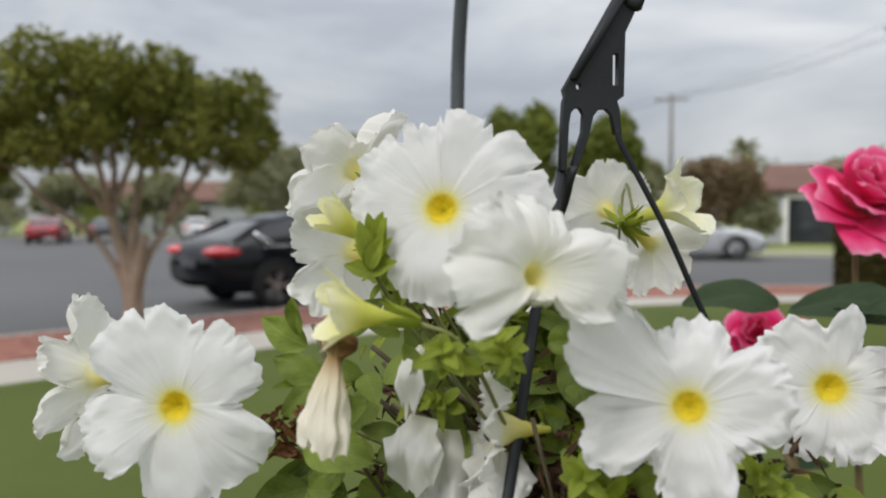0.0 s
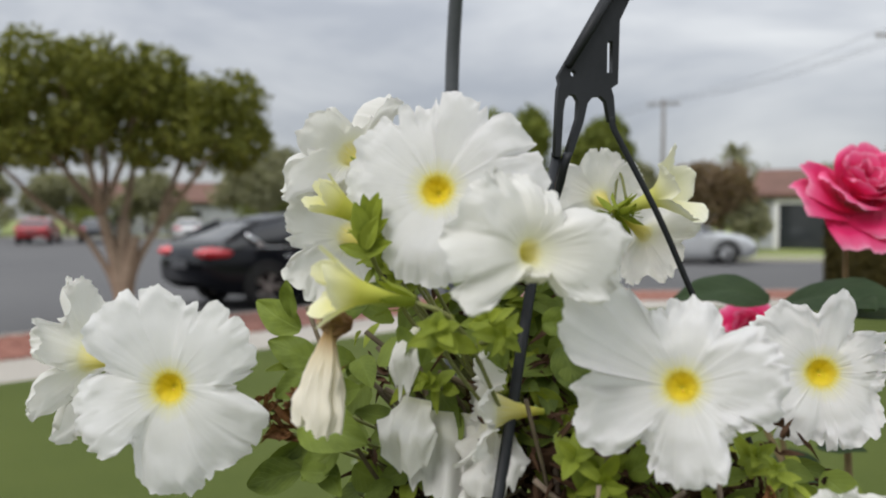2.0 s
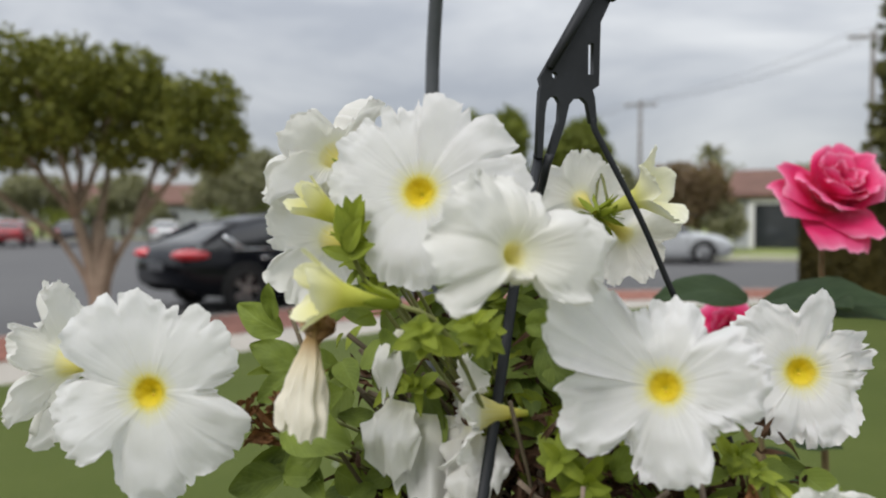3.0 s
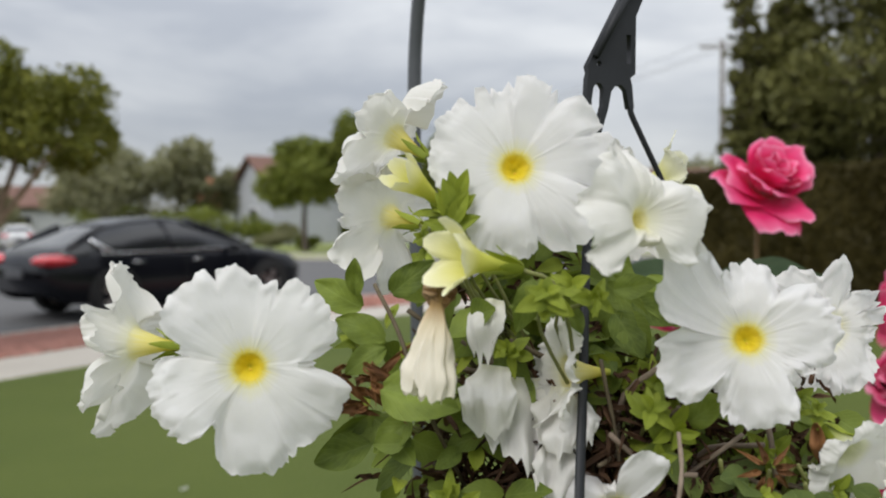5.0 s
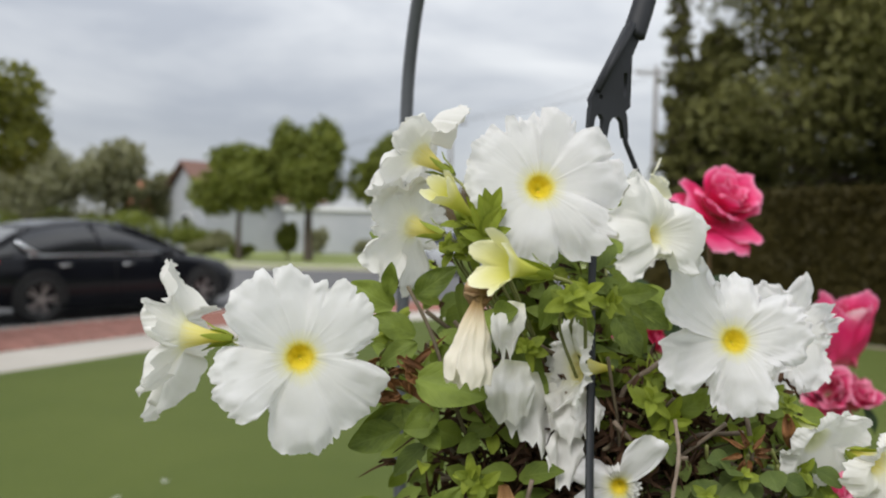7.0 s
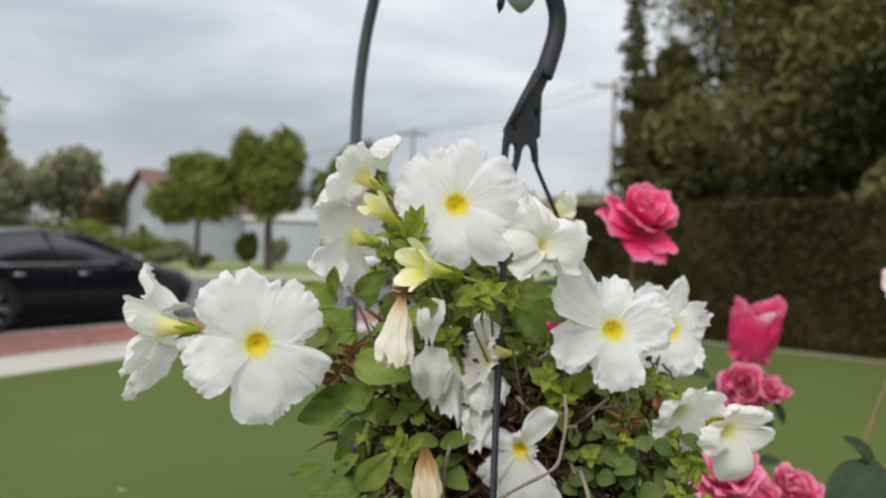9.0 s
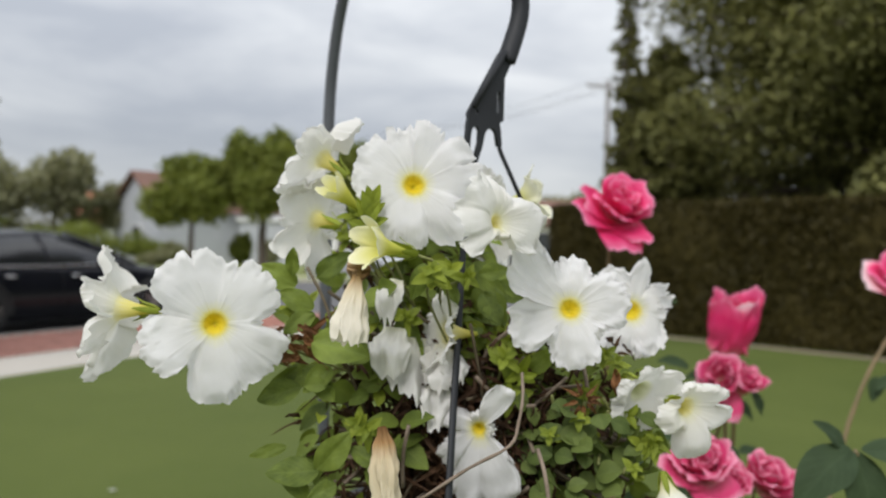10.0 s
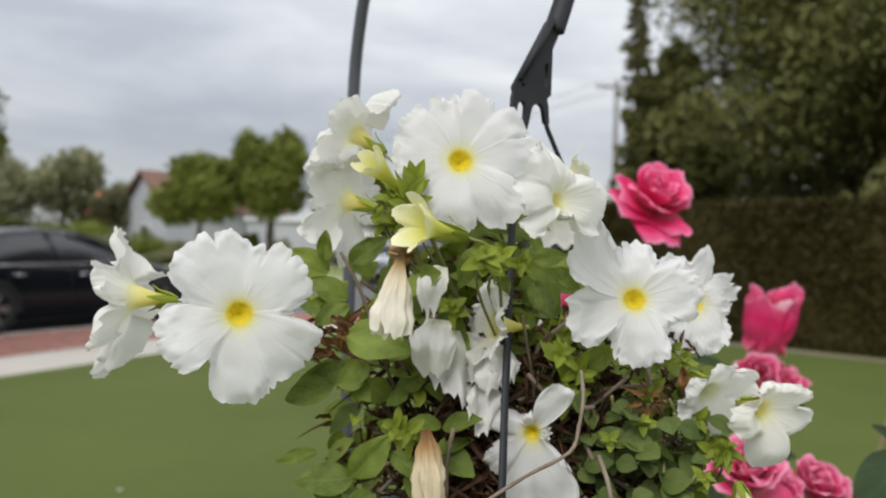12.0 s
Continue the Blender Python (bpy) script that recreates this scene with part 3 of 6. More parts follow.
for s, z, q in ((-1.45, 2.35, 0.55), (-1.15, 2.75, 0.6), (-0.75, 3.0, 0.6), (-0.3, 3.1, 0.55), (0.1, 2.75, 0.6), (0.5, 2.95, 0.5), (0.95, 2.75, 0.55), (1.35, 2.75, 0.45), (1.5, 2.4, 0.36), (0.75, 2.3, 0.45), (-0.5, 2.45, 0.55), (-1.7, 2.0, 0.38), (-1.0, 2.1, 0.4), (0.25, 2.2, 0.4), (1.25, 2.15, 0.3), (-2.0, 2.6, 0.5)):
    for f in (-0.55, 0.35, 0.9):
        x, y, zz = ac(s + rng.uniform(-0.15, 0.15), z + rng.uniform(-0.12, 0.12), f + rng.uniform(-0.2, 0.2))
        r = q * rng.uniform(0.6, 0.85)
        crape_blobs.append((x + 0.02, y + 0.02, zz + 0.04, r, r, r * 0.8))
street_tree((-6.64, 7.52, -0.01), crape_stems, crape_tips, crape_blobs, 25000, 0.052, M_CRAPE, M_BARK, "multi-stemmed crape myrtle with smooth tan bark in the paver strip", 21, name="crape_myrtle")

for k, (x, y, rx, zc, rz, n) in enumerate(((-12.9, 36.0, 2.3, 3.7, 2.1, 7000), (-9.8, 36.9, 2.1, 4.5, 2.65, 9000), (-6.1, 37.6, 2.0, 4.3, 2.5, 8000))):
    street_tree((x, y, 0), [((0.05, 0, zc - rz * 0.75), 0.13 if k == 0 else 0.2)], [(0.8, 0.2, zc), (-0.7, -0.3, zc + 0.2), (0.1, 0.5, zc + 0.8), (0.2, -0.6, zc + 0.4)], round_crown(rx, rz, zc, 13, 40 + k), n, 0.17, M_TREE, M_DARKBARK, "leafy green street tree on the far verge", 50 + k)
for k, (x, y, rx, zc, rz) in enumerate(((-30.5, 47.0, 3.2, 3.9, 2.9), (-26.5, 49.0, 3.0, 4.4, 2.9), (-23.6, 53.0, 2.6, 3.6, 2.4), (-35.5, 53.0, 3.4, 3.6, 2.6), (-43.83, 50.46, 3.0, 2.9, 2.2), (-49.75, 48.25, 3.4, 3.1, 2.5), (-56.64, 45.0, 3.5, 3.0, 2.4), (-18.5, 62.0, 3.5, 4.0, 3.2), (-9.0, 66.0, 4.0, 3.6, 3.0), (-6.35, 51.8, 2.2, 3.2, 2.4), (-0.78, 64.01, 4.0, 3.4, 2.6), (7.43, 58.3, 3.5, 3.2, 2.6), (-63.38, 37.75, 4.0, 3.4, 2.8))):
    street_tree((x, y, 0), [((0.1, 0, zc - rz * 0.6), 0.16)], [(1.0, 0.2, zc), (-0.9, -0.3, zc + 0.2), (0.1, 0.6, zc + 1.0)], round_crown(rx, rz, zc, 12, 70 + k), 3600, 0.24, M_HAZETREE, M_DARKBARK, "grey-green garden tree beyond the street", 90 + k)


def shrub(place, rx, h, mat, label, seed, n=1500, size=0.14):
    s = thing("shrub", label, "shrub", place)
    V, F = limb_set((0, 0, 0), [(rx * 0.4, 0, h * 0.6), (-rx * 0.4, 0.1, h * 0.6), (0, -rx * 0.3, h * 0.7)], 0.04, 0.01, seed, 0.05)
    mesh_ob("limb", V, F, M_DARKBARK).parent = s
    tagged(leaf_cloud("crown", round_crown(rx, h * 0.5, h * 0.5, 9, seed), n, size, mat, seed, parent=s), kind="stuff")
    return s


shrub((-1.09, 38.98, 0), 2.1, 4.5, M_OLIVE, "large reddish-brown shrub across the street", 5, 4200, 0.17)
shrub((-2.36, 40.94, 0), 1.7, 3.4, M_OLIVE, "reddish-brown shrub beside a taller one", 6, 2600, 0.17)
shrub((0.63, 38.64, 0), 1.2, 2.9, M_HAZETREE, "olive-green shrub beside a reddish one", 8, 1800, 0.16)
shrub((-10.9, 37.4, 0), 0.55, 2.1, M_TREE, "narrow green shrub before the pale house", 7)
for k, (x, y, rx, h) in enumerate(((-19.5, 46.5, 1.6, 1.9), (-17.3, 45.6, 1.0, 1.5), (-21.8, 44.5, 1.9, 1.7), (-15.5, 38.2, 0.9, 0.8), (-13.2, 37.0, 0.8, 0.7), (-8.6, 47.5, 1.2, 1.0), (-6.2, 47.8, 1.3, 0.9), (-11.8, 46.8, 0.9, 1.9), (-25.5, 45.5, 1.6, 1.6), (-27.0, 49.0, 2.2, 2.1), (-32.0, 50.5, 2.2, 2.1), (-29.5, 49.5, 1.8, 1.8), (-34.0, 52.5, 1.8, 2.0), (-40.79, 49.57, 1.8, 1.9), (-46.2, 46.97, 1.6, 1.8), (-51.57, 43.18, 1.8, 2.0), (-5.1, 44.84, 1.6, 1.6))):
    rx, h = (rx * 1.3, h * 1.5) if x < -20 else (rx, h)
    shrub((x, y, 0), rx, h, M_HAZETREE if k % 2 else M_TREE, "low rounded garden shrub across the street", 110 + k, 1300, 0.16)


def conifer(place, height, spread, label, seed, tiers, sprays, size, start=0.12, taper=0.38, clump=1.0):
    """Dark trunk, drooping limbs in uneven tiers, sprays of foliage along them."""
    rng = random.Random(seed)
    c = thing("conifer", label, "tree", place)
    tr = tube("trunk", smooth_path([(0, 0, -0.1), (0.1, 0.05, height * 0.35), (-0.05, 0.1, height * 0.7), (0, 0, height)], 6), [0.3 * spread / 4.5 * (1 - 0.9 * i / 18) for i in range(19)], M_DARKBARK, 9)
    tr.parent = c
    blobs, V, F = [], [], []
    for k in range(tiers):
        u = (k + rng.random()) / tiers
        z = height * (start + (1 - start) * u)
        reach = spread * (1 - u) ** taper * rng.uniform(0.72, 1.06) + 0.12 * spread * (1 - u)
        a = rng.uniform(0, 6.283)
        tip = Vector((math.cos(a) * reach, math.sin(a) * reach, z + reach * rng.uniform(-0.12, 0.25)))
        v, f = limb_set((0, 0, z), [tip], 0.07 * spread / 4.5, 0.012, seed + k, 0.12)
        o = len(V)
        V += v
        F += [tuple(i + o for i in q) for q in f]
        steps = max(2, int(reach / (0.45 * spread / 4.5)))
        for j in range(1, steps + 1):
            p = Vector((0, 0, z)).lerp(tip, (j + rng.uniform(-0.3, 0.3)) / steps)
            q = spread * rng.uniform(0.07, 0.14) * clump
            blobs.append((p.x + rng.uniform(-0.2, 0.2), p.y + rng.uniform(-0.2, 0.2), p.z + rng.uniform(-0.15, 0.2), q, q, q * 0.75))
    tagged(mesh_ob("limb_mass", V, F, M_DARKBARK), kind="stuff").parent = c
    tagged(leaf_cloud("crown", blobs, sprays, size, M_PINE, seed, shell=0.3, long=2.6, droop=-0.2, parent=c), kind="stuff")
    return c


conifer((9.65, 16.2, 0), 16.0, 5.5, "broad dark conifer rising behind the clipped hedge", 31, 480, 400000, 0.07, 0.05, 0.18, 1.3)
conifer((13.6, 13.0, 0), 12.0, 5.0, "second dark conifer behind the hedge", 37, 300, 110000, 0.08, 0.05)
conifer((4.15, 16.6, 0), 5.5, 1.35, "bushy conifer between cypress and larger tree", 35, 240, 70000, 0.075, 0.05, 0.5)
conifer((3.26, 16.3, 0), 7.5, 0.42, "slender pointed cypress at the hedge end", 33, 200, 22000, 0.05, 0.05, 0.7)


def palm(place, h, seed):
    p = thing("palm_tree", "distant fan palm with a shaggy head", "tree", place)
    rng = random.Random(seed)
    tube("trunk", smooth_path([(0, 0, 0), (0.1, 0, h * 0.5), (0, 0, h)], 5), [0.18] * 11, M_DARKBARK, 8).parent = p
    for k in range(26):
        a, e = rng.uniform(0, 6.283), rng.uniform(-0.5, 1.2)
        L = rng.uniform(1.3, 1.9)
        d = Vector((math.cos(a) * math.cos(e), math.sin(a) * math.cos(e), math.sin(e)))
        V, F = [], []
        side = d.cross(Vector((0, 0, 1))).normalized()
        for i in range(7):
            s = i / 6
            c = Vector((0, 0, h)) + d * L * s - Vector((0, 0, 0.9 * s * s))
            w = 0.28 * math.sin(math.pi * (0.12 + 0.85 * s))
            V += [c - side * w - Vector((0, 0, w * 0.5)), c, c + side * w - Vector((0, 0, w * 0.5))]
            if i:
                o = 3 * i
                F += [(o - 3, o - 2, o + 1, o), (o - 2, o - 1, o + 2, o + 1)]
        mesh_ob("frond", V, F, M_HAZETREE).parent = p


palm((0.11, 60.04, 0), 6.3, 4)


# ---- houses across the street ----
def house(place, turn, length, depth, wall_h, rise, roof_mat, label, windows, garage=None):
    """Gabled house; the long front looks along -y, the gables along x, before it is turned."""
    h = thing("house", label, "house", place)
    h.rotation_euler = (0, 0, radians(turn))
    bm = bmesh.new()
    hl, hd = length / 2, depth / 2
    pts = [(-hd, 0), (hd, 0), (hd, wall_h), (0, wall_h + rise), (-hd, wall_h)]
    a = [bm.verts.new((-hl, y, z)) for y, z in pts]
    b = [bm.verts.new((hl, y, z)) for y, z in pts]
    bm.faces.new(a[::-1])
    bm.faces.new(b)
    for i in range(5):
        bm.faces.new((a[i], a[(i + 1) % 5], b[(i + 1) % 5], b[i]))
    part("wall", bm, M_WALL, h, "pale grey stucco wall")
    for s in (-1, 1):
        bm = bmesh.new()
        ov = 0.45
        e0, e1 = Vector((0, 0, wall_h + rise + 0.12)), Vector((0, s * (hd + ov), wall_h + 0.12 - rise * ov / hd))
        lift = Vector((0, 0, 0.16))
        vs = [bm.verts.new((x, p.y, p.z)) for p in (e0, e1, e1 + lift, e0 + lift) for x in (-hl - 0.4, hl + 0.4)]
        for q in ((0, 1, 3, 2), (2, 3, 5, 4), (4, 5, 7, 6), (6, 7, 1, 0), (0, 2, 4, 6), (1, 7, 5, 3)):
            bm.faces.new([vs[i] for i in q])
        part("roof", bm, roof_mat, h)
    for side, u, z, w, hh in windows:
        bm = bmesh.new()
        box(bm, -w / 2 - 0.08, w / 2 + 0.08, -0.05, 0.05, z - 0.08, z + hh + 0.08, 0.01)
        wf = part("window", bm, M_TRIM, h)
        bm = bmesh.new()
        box(bm, -w / 2, w / 2, -0.075, -0.03, z, z + hh)
        part("pane", bm, M_GLASS, wf)
        wf.matrix_local = pose(u, -hd - 0.02, 0) if side == "front" else pose(-hl - 0.02, u, 0, 0, 0, -90)
    if garage:
        u, w, hh = garage
        # dark panel on the wall in place of the garage's shaded interior
        bm = bmesh.new()
        box(bm, u - w / 2, u + w / 2, -hd - 0.04, -hd + 0.05, 0, hh)
        part("garage_shade_panel", bm, M_GLASS, h)
        for x in (u - w / 2 - 0.12, u + w / 2 + 0.12):
            bm = bmesh.new()
            box(bm, x - 0.12, x + 0.12, -hd - 0.12, -hd + 0.05, 0, hh + 0.15, 0.01)
            part("post", bm, M_TRIM, h)
        bm = bmesh.new()
        box(bm, u - w / 2 - 0.24, u + w / 2 + 0.24, -hd - 0.13, -hd + 0.04, hh, hh + 0.3, 0.01)
        part("lintel", bm, M_TRIM, h)
    return h


house((-18.5, 52.3, 0), 45, 8.0, 7.0, 3.4, 2.2, M_ROOF, "pale stucco house with a red-brown gable roof", [("side", -0.3, 1.0, 1.1, 1.3)])
house((-28.2, 63.0, 0), 20, 6.0, 7.0, 3.0, 2.0, M_TILE, "house with an orange tile roof behind trees", [("front", 1.4, 0.9, 1.6, 1.2)])
house((6.75, 46.74, 0), -8, 10.0, 7.0, 2.7, 1.3, M_ROOF, "pale house with a dark panel for the shaded garage opening", [("front", 3.2, 0.9, 1.4, 1.1)], (-2.7, 2.6, 2.3))
house((-48.11, 58.31, 0), 30, 13.0, 8.0, 2.8, 1.6, M_ROOF, "low pale house behind garden trees", [("front", -3.0, 0.9, 1.8, 1.2), ("front", 2.5, 0.9, 1.8, 1.2)])
house((-67.81, 49.6, 0), 50, 12.0, 8.0, 2.8, 1.6, M_ROOF, "low pale house far down the street", [("front", -3.0, 0.9, 1.8, 1.2), ("front", 2.5, 0.9, 1.8, 1.2)])
wing = thing("garage", "low pale flat-roofed garage beside the gabled house", "garage", (-10.2, 53.0, 0))
wing.rotation_euler = (0, 0, radians(12))
bm = bmesh.new()
box(bm, -5.0, 5.0, -3.0, 3.0, 0, 2.75, 0.02)
part("wall", bm, M_WALL, wing)
bm = bmesh.new()
box(bm, -5.2, 5.2, -3.2, 3.2, 2.755, 2.95, 0.02)
part("roof", bm, M_TRIM, wing)
bm = bmesh.new()
box(bm, 0.6, 4.2, -3.04, -2.97, 0.0, 2.2, 0.01)
part("garage_door", bm, M_TRIM, wing)


# ---- utility poles and wires ----
def utility_pole(place, h, turn):
    p = thing("utility_pole", "weathered timber utility pole with a crossarm", "utility pole", place)
    p.rotation_euler = (0, 0, radians(turn))
    tube("post", [(0, 0, -0.2), (0, 0, h * 0.5), (0, 0, h + 0.3)], [0.16, 0.14, 0.11], M_POLEWOOD, 8).parent = p
    bm = bmesh.new()
    box(bm, -1.2, 1.2, -0.06, 0.06, h - 0.12, h + 0.02, 0.01)
    part("crossarm", bm, M_POLEWOOD, p)
    for x in (-1.1, -0.5, 0.5, 1.1):
        tube("insulator", [(x, 0, h + 0.02), (x, 0, h + 0.12), (x, 0, h + 0.2)], [0.04, 0.06, 0.03], M_TRIM, 6).parent = p


utility_pole((-4.84, 59.86, 0), 10.0, 10)
utility_pole((7.83, 45.0, 0), 10.8, 5)
for x in (-1.1, 0.5, 1.1):
    pts = []
    for (a, b) in (((-34, 95, 10.2), (-4.84 + x, 59.86, 10.2)), ((-4.84 + x, 59.86, 10.2), (7.83 + x, 45, 11.0)), ((7.83 + x, 45, 11.0), (26, 22, 11.0))):
        for i in range(12):
            u = i / 12
            p = Vector(a).lerp(Vector(b), u)
            p.z -= 2.0 * u * (1 - u)
            pts.append(p)
    tagged(tube("power_line", pts, 0.011, M_BLACK, 4), "thin dark overhead power line between poles", "cable", "overhead lines")


# ---- cars ----
def loft(sections, closed_ends=True):
    V, F = [], []
    m = len(sections[0])
    for s in sections:
        V += s
    for i in range(len(sections) - 1):
        for k in range(m - 1):
            o = i * m + k
            F.append((o, o + 1, o + m + 1, o + m))
    if closed_ends:
        F.append(tuple(range(m - 1, -1, -1)))
        n = (len(sections) - 1) * m
        F.append(tuple(range(n, n + m)))
    return V, F


def interp(table, x):
    xs, ys = zip(*table)
    return float(np.interp(x, xs, ys))


def car(place, heading, paint, label, scale=1.0):
    c = thing("car", label, "car", place)
    c.rotation_euler = (0, 0, radians(heading))
    c.scale = (scale, scale, scale)
    top = [(-2.40, 0.78), (-2.36, 0.96), (-2.2, 1.01), (-1.75, 1.03), (-1.2, 1.00), (0.6, 0.96), (1.0, 0.97), (1.5, 0.92), (2.0, 0.83), (2.25, 0.72), (2.38, 0.58)]
    wid = [(-2.40, 0.70), (-2.2, 0.83), (-1.6, 0.905), (0.0, 0.91), (1.5, 0.90), (2.0, 0.84), (2.25, 0.74), (2.38, 0.58)]
    low = [(-2.40, 0.42), (-2.1, 0.26), (-1.0, 0.15), (1.2, 0.15), (2.1, 0.20), (2.38, 0.34)]
    secs = []
    for i in range(41):
        x = -2.40 + 4.78 * i / 40
        w, t, l = interp(wid, x), interp(top, x), interp(low, x)
        half = [(w * 0.86, l), (w * 0.97, l + 0.08), (w, l + 0.28), (w * 1.0, (l + t) / 2 + 0.06), (w * 0.985, t - 0.16), (w * 0.94, t - 0.06), (w * 0.86, t - 0.015), (w * 0.5, t + 0.015), (0.0, t + 0.025)]
        secs.append([(x, -y, z) for y, z in half] + [(x, y, z) for y, z in half[-2::-1]])
    v, f = loft(secs)
    body = mesh_ob("body", v, f, paint)
    body.parent = c
    roofz = [(-2.15, 1.00), (-1.85, 1.14), (-1.45, 1.32), (-1.0, 1.42), (-0.5, 1.46), (-0.1, 1.44), (0.3, 1.34), (0.75, 1.16), (1.12, 0.95)]
    xs = [-2.15, -2.0, -1.85, -1.65, -1.45, -1.22, -1.0, -0.75, -0.5, -0.3, -0.1, 0.1, 0.3, 0.52, 0.75, 0.95, 1.12]
    gl, rf = [], []
    for x in xs:
        z = interp(roofz, x)
        zb = 0.93
        f_ = max(0.0, min(1.0, (z - zb) / 0.52))
        wb, wt = 0.845, 0.845 - 0.27 * f_ ** 0.9
        ys = [(wb, zb), (wb - (wb - wt) * 0.45, zb + (z - zb) * 0.48), (wt, z - 0.05 * f_), (wt * 0.8, z - 0.012 * f_), (wt * 0.4, z), (0, z + 0.004)]
        gl.append([(x, -y, zz) for y, zz in ys] + [(x, y, zz) for y, zz in ys[-2::-1]])
        if -1.47 <= x <= 0.0:
            yr = [(wt + 0.012, z - 0.075 * f_), (wt + 0.008, z - 0.04), (wt * 0.8, z), (wt * 0.4, z + 0.012), (0, z + 0.016)]
            rf.append([(x, -y, zz) for y, zz in yr] + [(x, y, zz) for y, zz in yr[-2::-1]])
    v, f = loft(gl)
    mesh_ob("glasshouse", v, f, M_CARGLASS).parent = c
    v, f = loft(rf)
    mesh_ob("roof", v, f, paint).parent = c
    for s in (-1, 1):
        for p0, p1, r in (((-2.06, 1.00), (-1.45, 1.325), 0.05), ((-0.42, 0.95), (-0.48, 1.42), 0.028), ((1.10, 0.96), (-0.07, 1.44), 0.03)):
            y0, y1 = s * 0.825, s * 0.585
            if p0[0] < -1.9:
                y0 = s * 0.765
            tube("pillar", [(p0[0], y0, p0[1]), ((p0[0] + p1[0]) / 2, (y0 + y1) / 2 + s * 0.012, (p0[1] + p1[1]) / 2 + 0.012), (p1[0], y1, p1[1])], r, paint, 6).parent = c
        tube("window_trim", [(x, s * 0.858, 0.955 + 0.015 * math.sin(x)) for x in (-1.6, -1.1, -0.6, -0.1, 0.4, 0.9)], 0.011, M_CHROME, 6).parent = c
        tube("quarter_trim", [(-1.72, s * 0.775, 1.14), (-1.60, s * 0.825, 1.04), (-1.46, s * 0.862, 0.965)], [0.02, 0.034, 0.03], M_CHROME, 8).parent = c
        for x0 in (-1.15, -0.13):
            tube("door_handle", [(x0, s * 0.915, 0.80), (x0 + 0.09, s * 0.935, 0.81), (x0 + 0.18, s * 0.915, 0.80)], 0.014, M_CHROME, 6).parent = c
        for x0 in (-0.24, 0.98, -1.18):
            tube("door_seam", [(x0, s * 0.912, 0.32), (x0 - 0.01, s * 0.917, 0.62), (x0 - 0.03, s * 0.90, 0.88)], 0.004, M_TYRE, 4).parent = c
        bm = bmesh.new()
        bmesh.ops.create_uvsphere(bm, u_segments=12, v_segments=8, radius=1.0, matrix=Matrix.LocRotScale((0.62, s * 0.97, 0.98), None, (0.07, 0.11, 0.075)))
        part("mirror", bm, paint, c, smooth=True)
        bm = bmesh.new()
        bmesh.ops.create_uvsphere(bm, u_segments=14, v_segments=8, radius=1.0, matrix=Matrix.LocRotScale((-2.17, s * 0.64, 0.86), Euler((0, 0, s * 0.28)), (0.30, 0.27, 0.10)))
        part("tail_lamp", bm, M_TAIL, c, "red tail lamp", smooth=True)
        bm = bmesh.new()
        bmesh.ops.create_uvsphere(bm, u_segments=14, v_segments=8, radius=1.0, matrix=Matrix.LocRotScale((2.13, s * 0.62, 0.66), Euler((0, 0, -s * 0.5)), (0.2, 0.12, 0.06)))
        part("headlamp", bm, M_CHROME, c, smooth=True)
        for x0 in (-1.42, 1.43):
            V, F = [], []
            prof = [(0.20, 0.075), (0.235, 0.10), (0.29, 0.11), (0.325, 0.095), (0.335, 0.06), (0.335, -0.08), (0.31, -0.11), (0.20, -0.10)]
            for k in range(28):
                a = 2 * math.pi * k / 28
                for r, w in prof:
                    V.append((x0 + r * math.cos(a), s * (0.82 + w), 0.335 + r * math.sin(a)))
            m = len(prof)
            for k in range(28):
                for j in range(m):
                    F.append((k * m + j, k * m + (j + 1) % m, ((k + 1) % 28) * m + (j + 1) % m, ((k + 1) % 28) * m + j))
            wh = mesh_ob("wheel", V, F, M_TYRE)
            wh.parent = c
            bm = bmesh.new()
            for k in range(5):
                a = 2 * math.pi * k / 5
                for da in (-0.16, 0.16):
                    vs = box(bm, 0.03, 0.225, -0.016, 0.016, -0.012, 0.012)
                    bmesh.ops.transform(bm, matrix=Matrix.Translation((x0, s * 0.895, 0.335)) @ Matrix.Rotation(-(a + da), 4, 'Y'), verts=vs)
            bmesh.ops.create_cone(bm, cap_ends=True, segments=20, radius1=0.06, radius2=0.05, depth=0.05, matrix=Matrix.Translation((x0, s * 0.89, 0.335)) @ Matrix.Rotation(math.pi / 2, 4, 'X'))
            bmesh.ops.create_cone(bm, cap_ends=True, segments=24, radius1=0.215, radius2=0.215, depth=0.02, matrix=Matrix.Translation((x0, s * 0.80, 0.335)) @ Matrix.Rotation(math.pi / 2, 4, 'X'))
            part("rim", bm, M_RIM, wh)
            V, F = [], []
            for k in range(17):
                a = math.pi * (k / 16 * 1.1 - 0.05)
                for r, y in ((0.345, 0.90), (0.395, 0.918), (0.41, 0.90)):
                    V.append((x0 + r * math.cos(a), s * y, 0.335 + r * math.sin(a)))
                if k:
                    o = 3 * k
                    F += [(o - 3, o - 2, o + 1, o), (o - 2, o - 1, o + 2, o + 1)]
            mesh_ob("wheel_arch", V, F, M_TYRE).parent = c
    bm = bmesh.new()
    box(bm, -2.43, -2.38, -0.26, 0.26, 0.62, 0.75, 0.01)
    part("number_plate", bm, M_CARGREY, c)
    return c


car((-7.17, 12.95, STREET), 63.5, M_CARBLACK, "glossy black four-door sedan parked at the kerb", 1.08)
car((-1.93, 28.95, STREET), 14, M_CARSILVER, "silver sedan parked across the street", 1.16)
car((-37.24, 34.19, STREET), 128, M_CARRED, "dark red sedan parked far down the street")
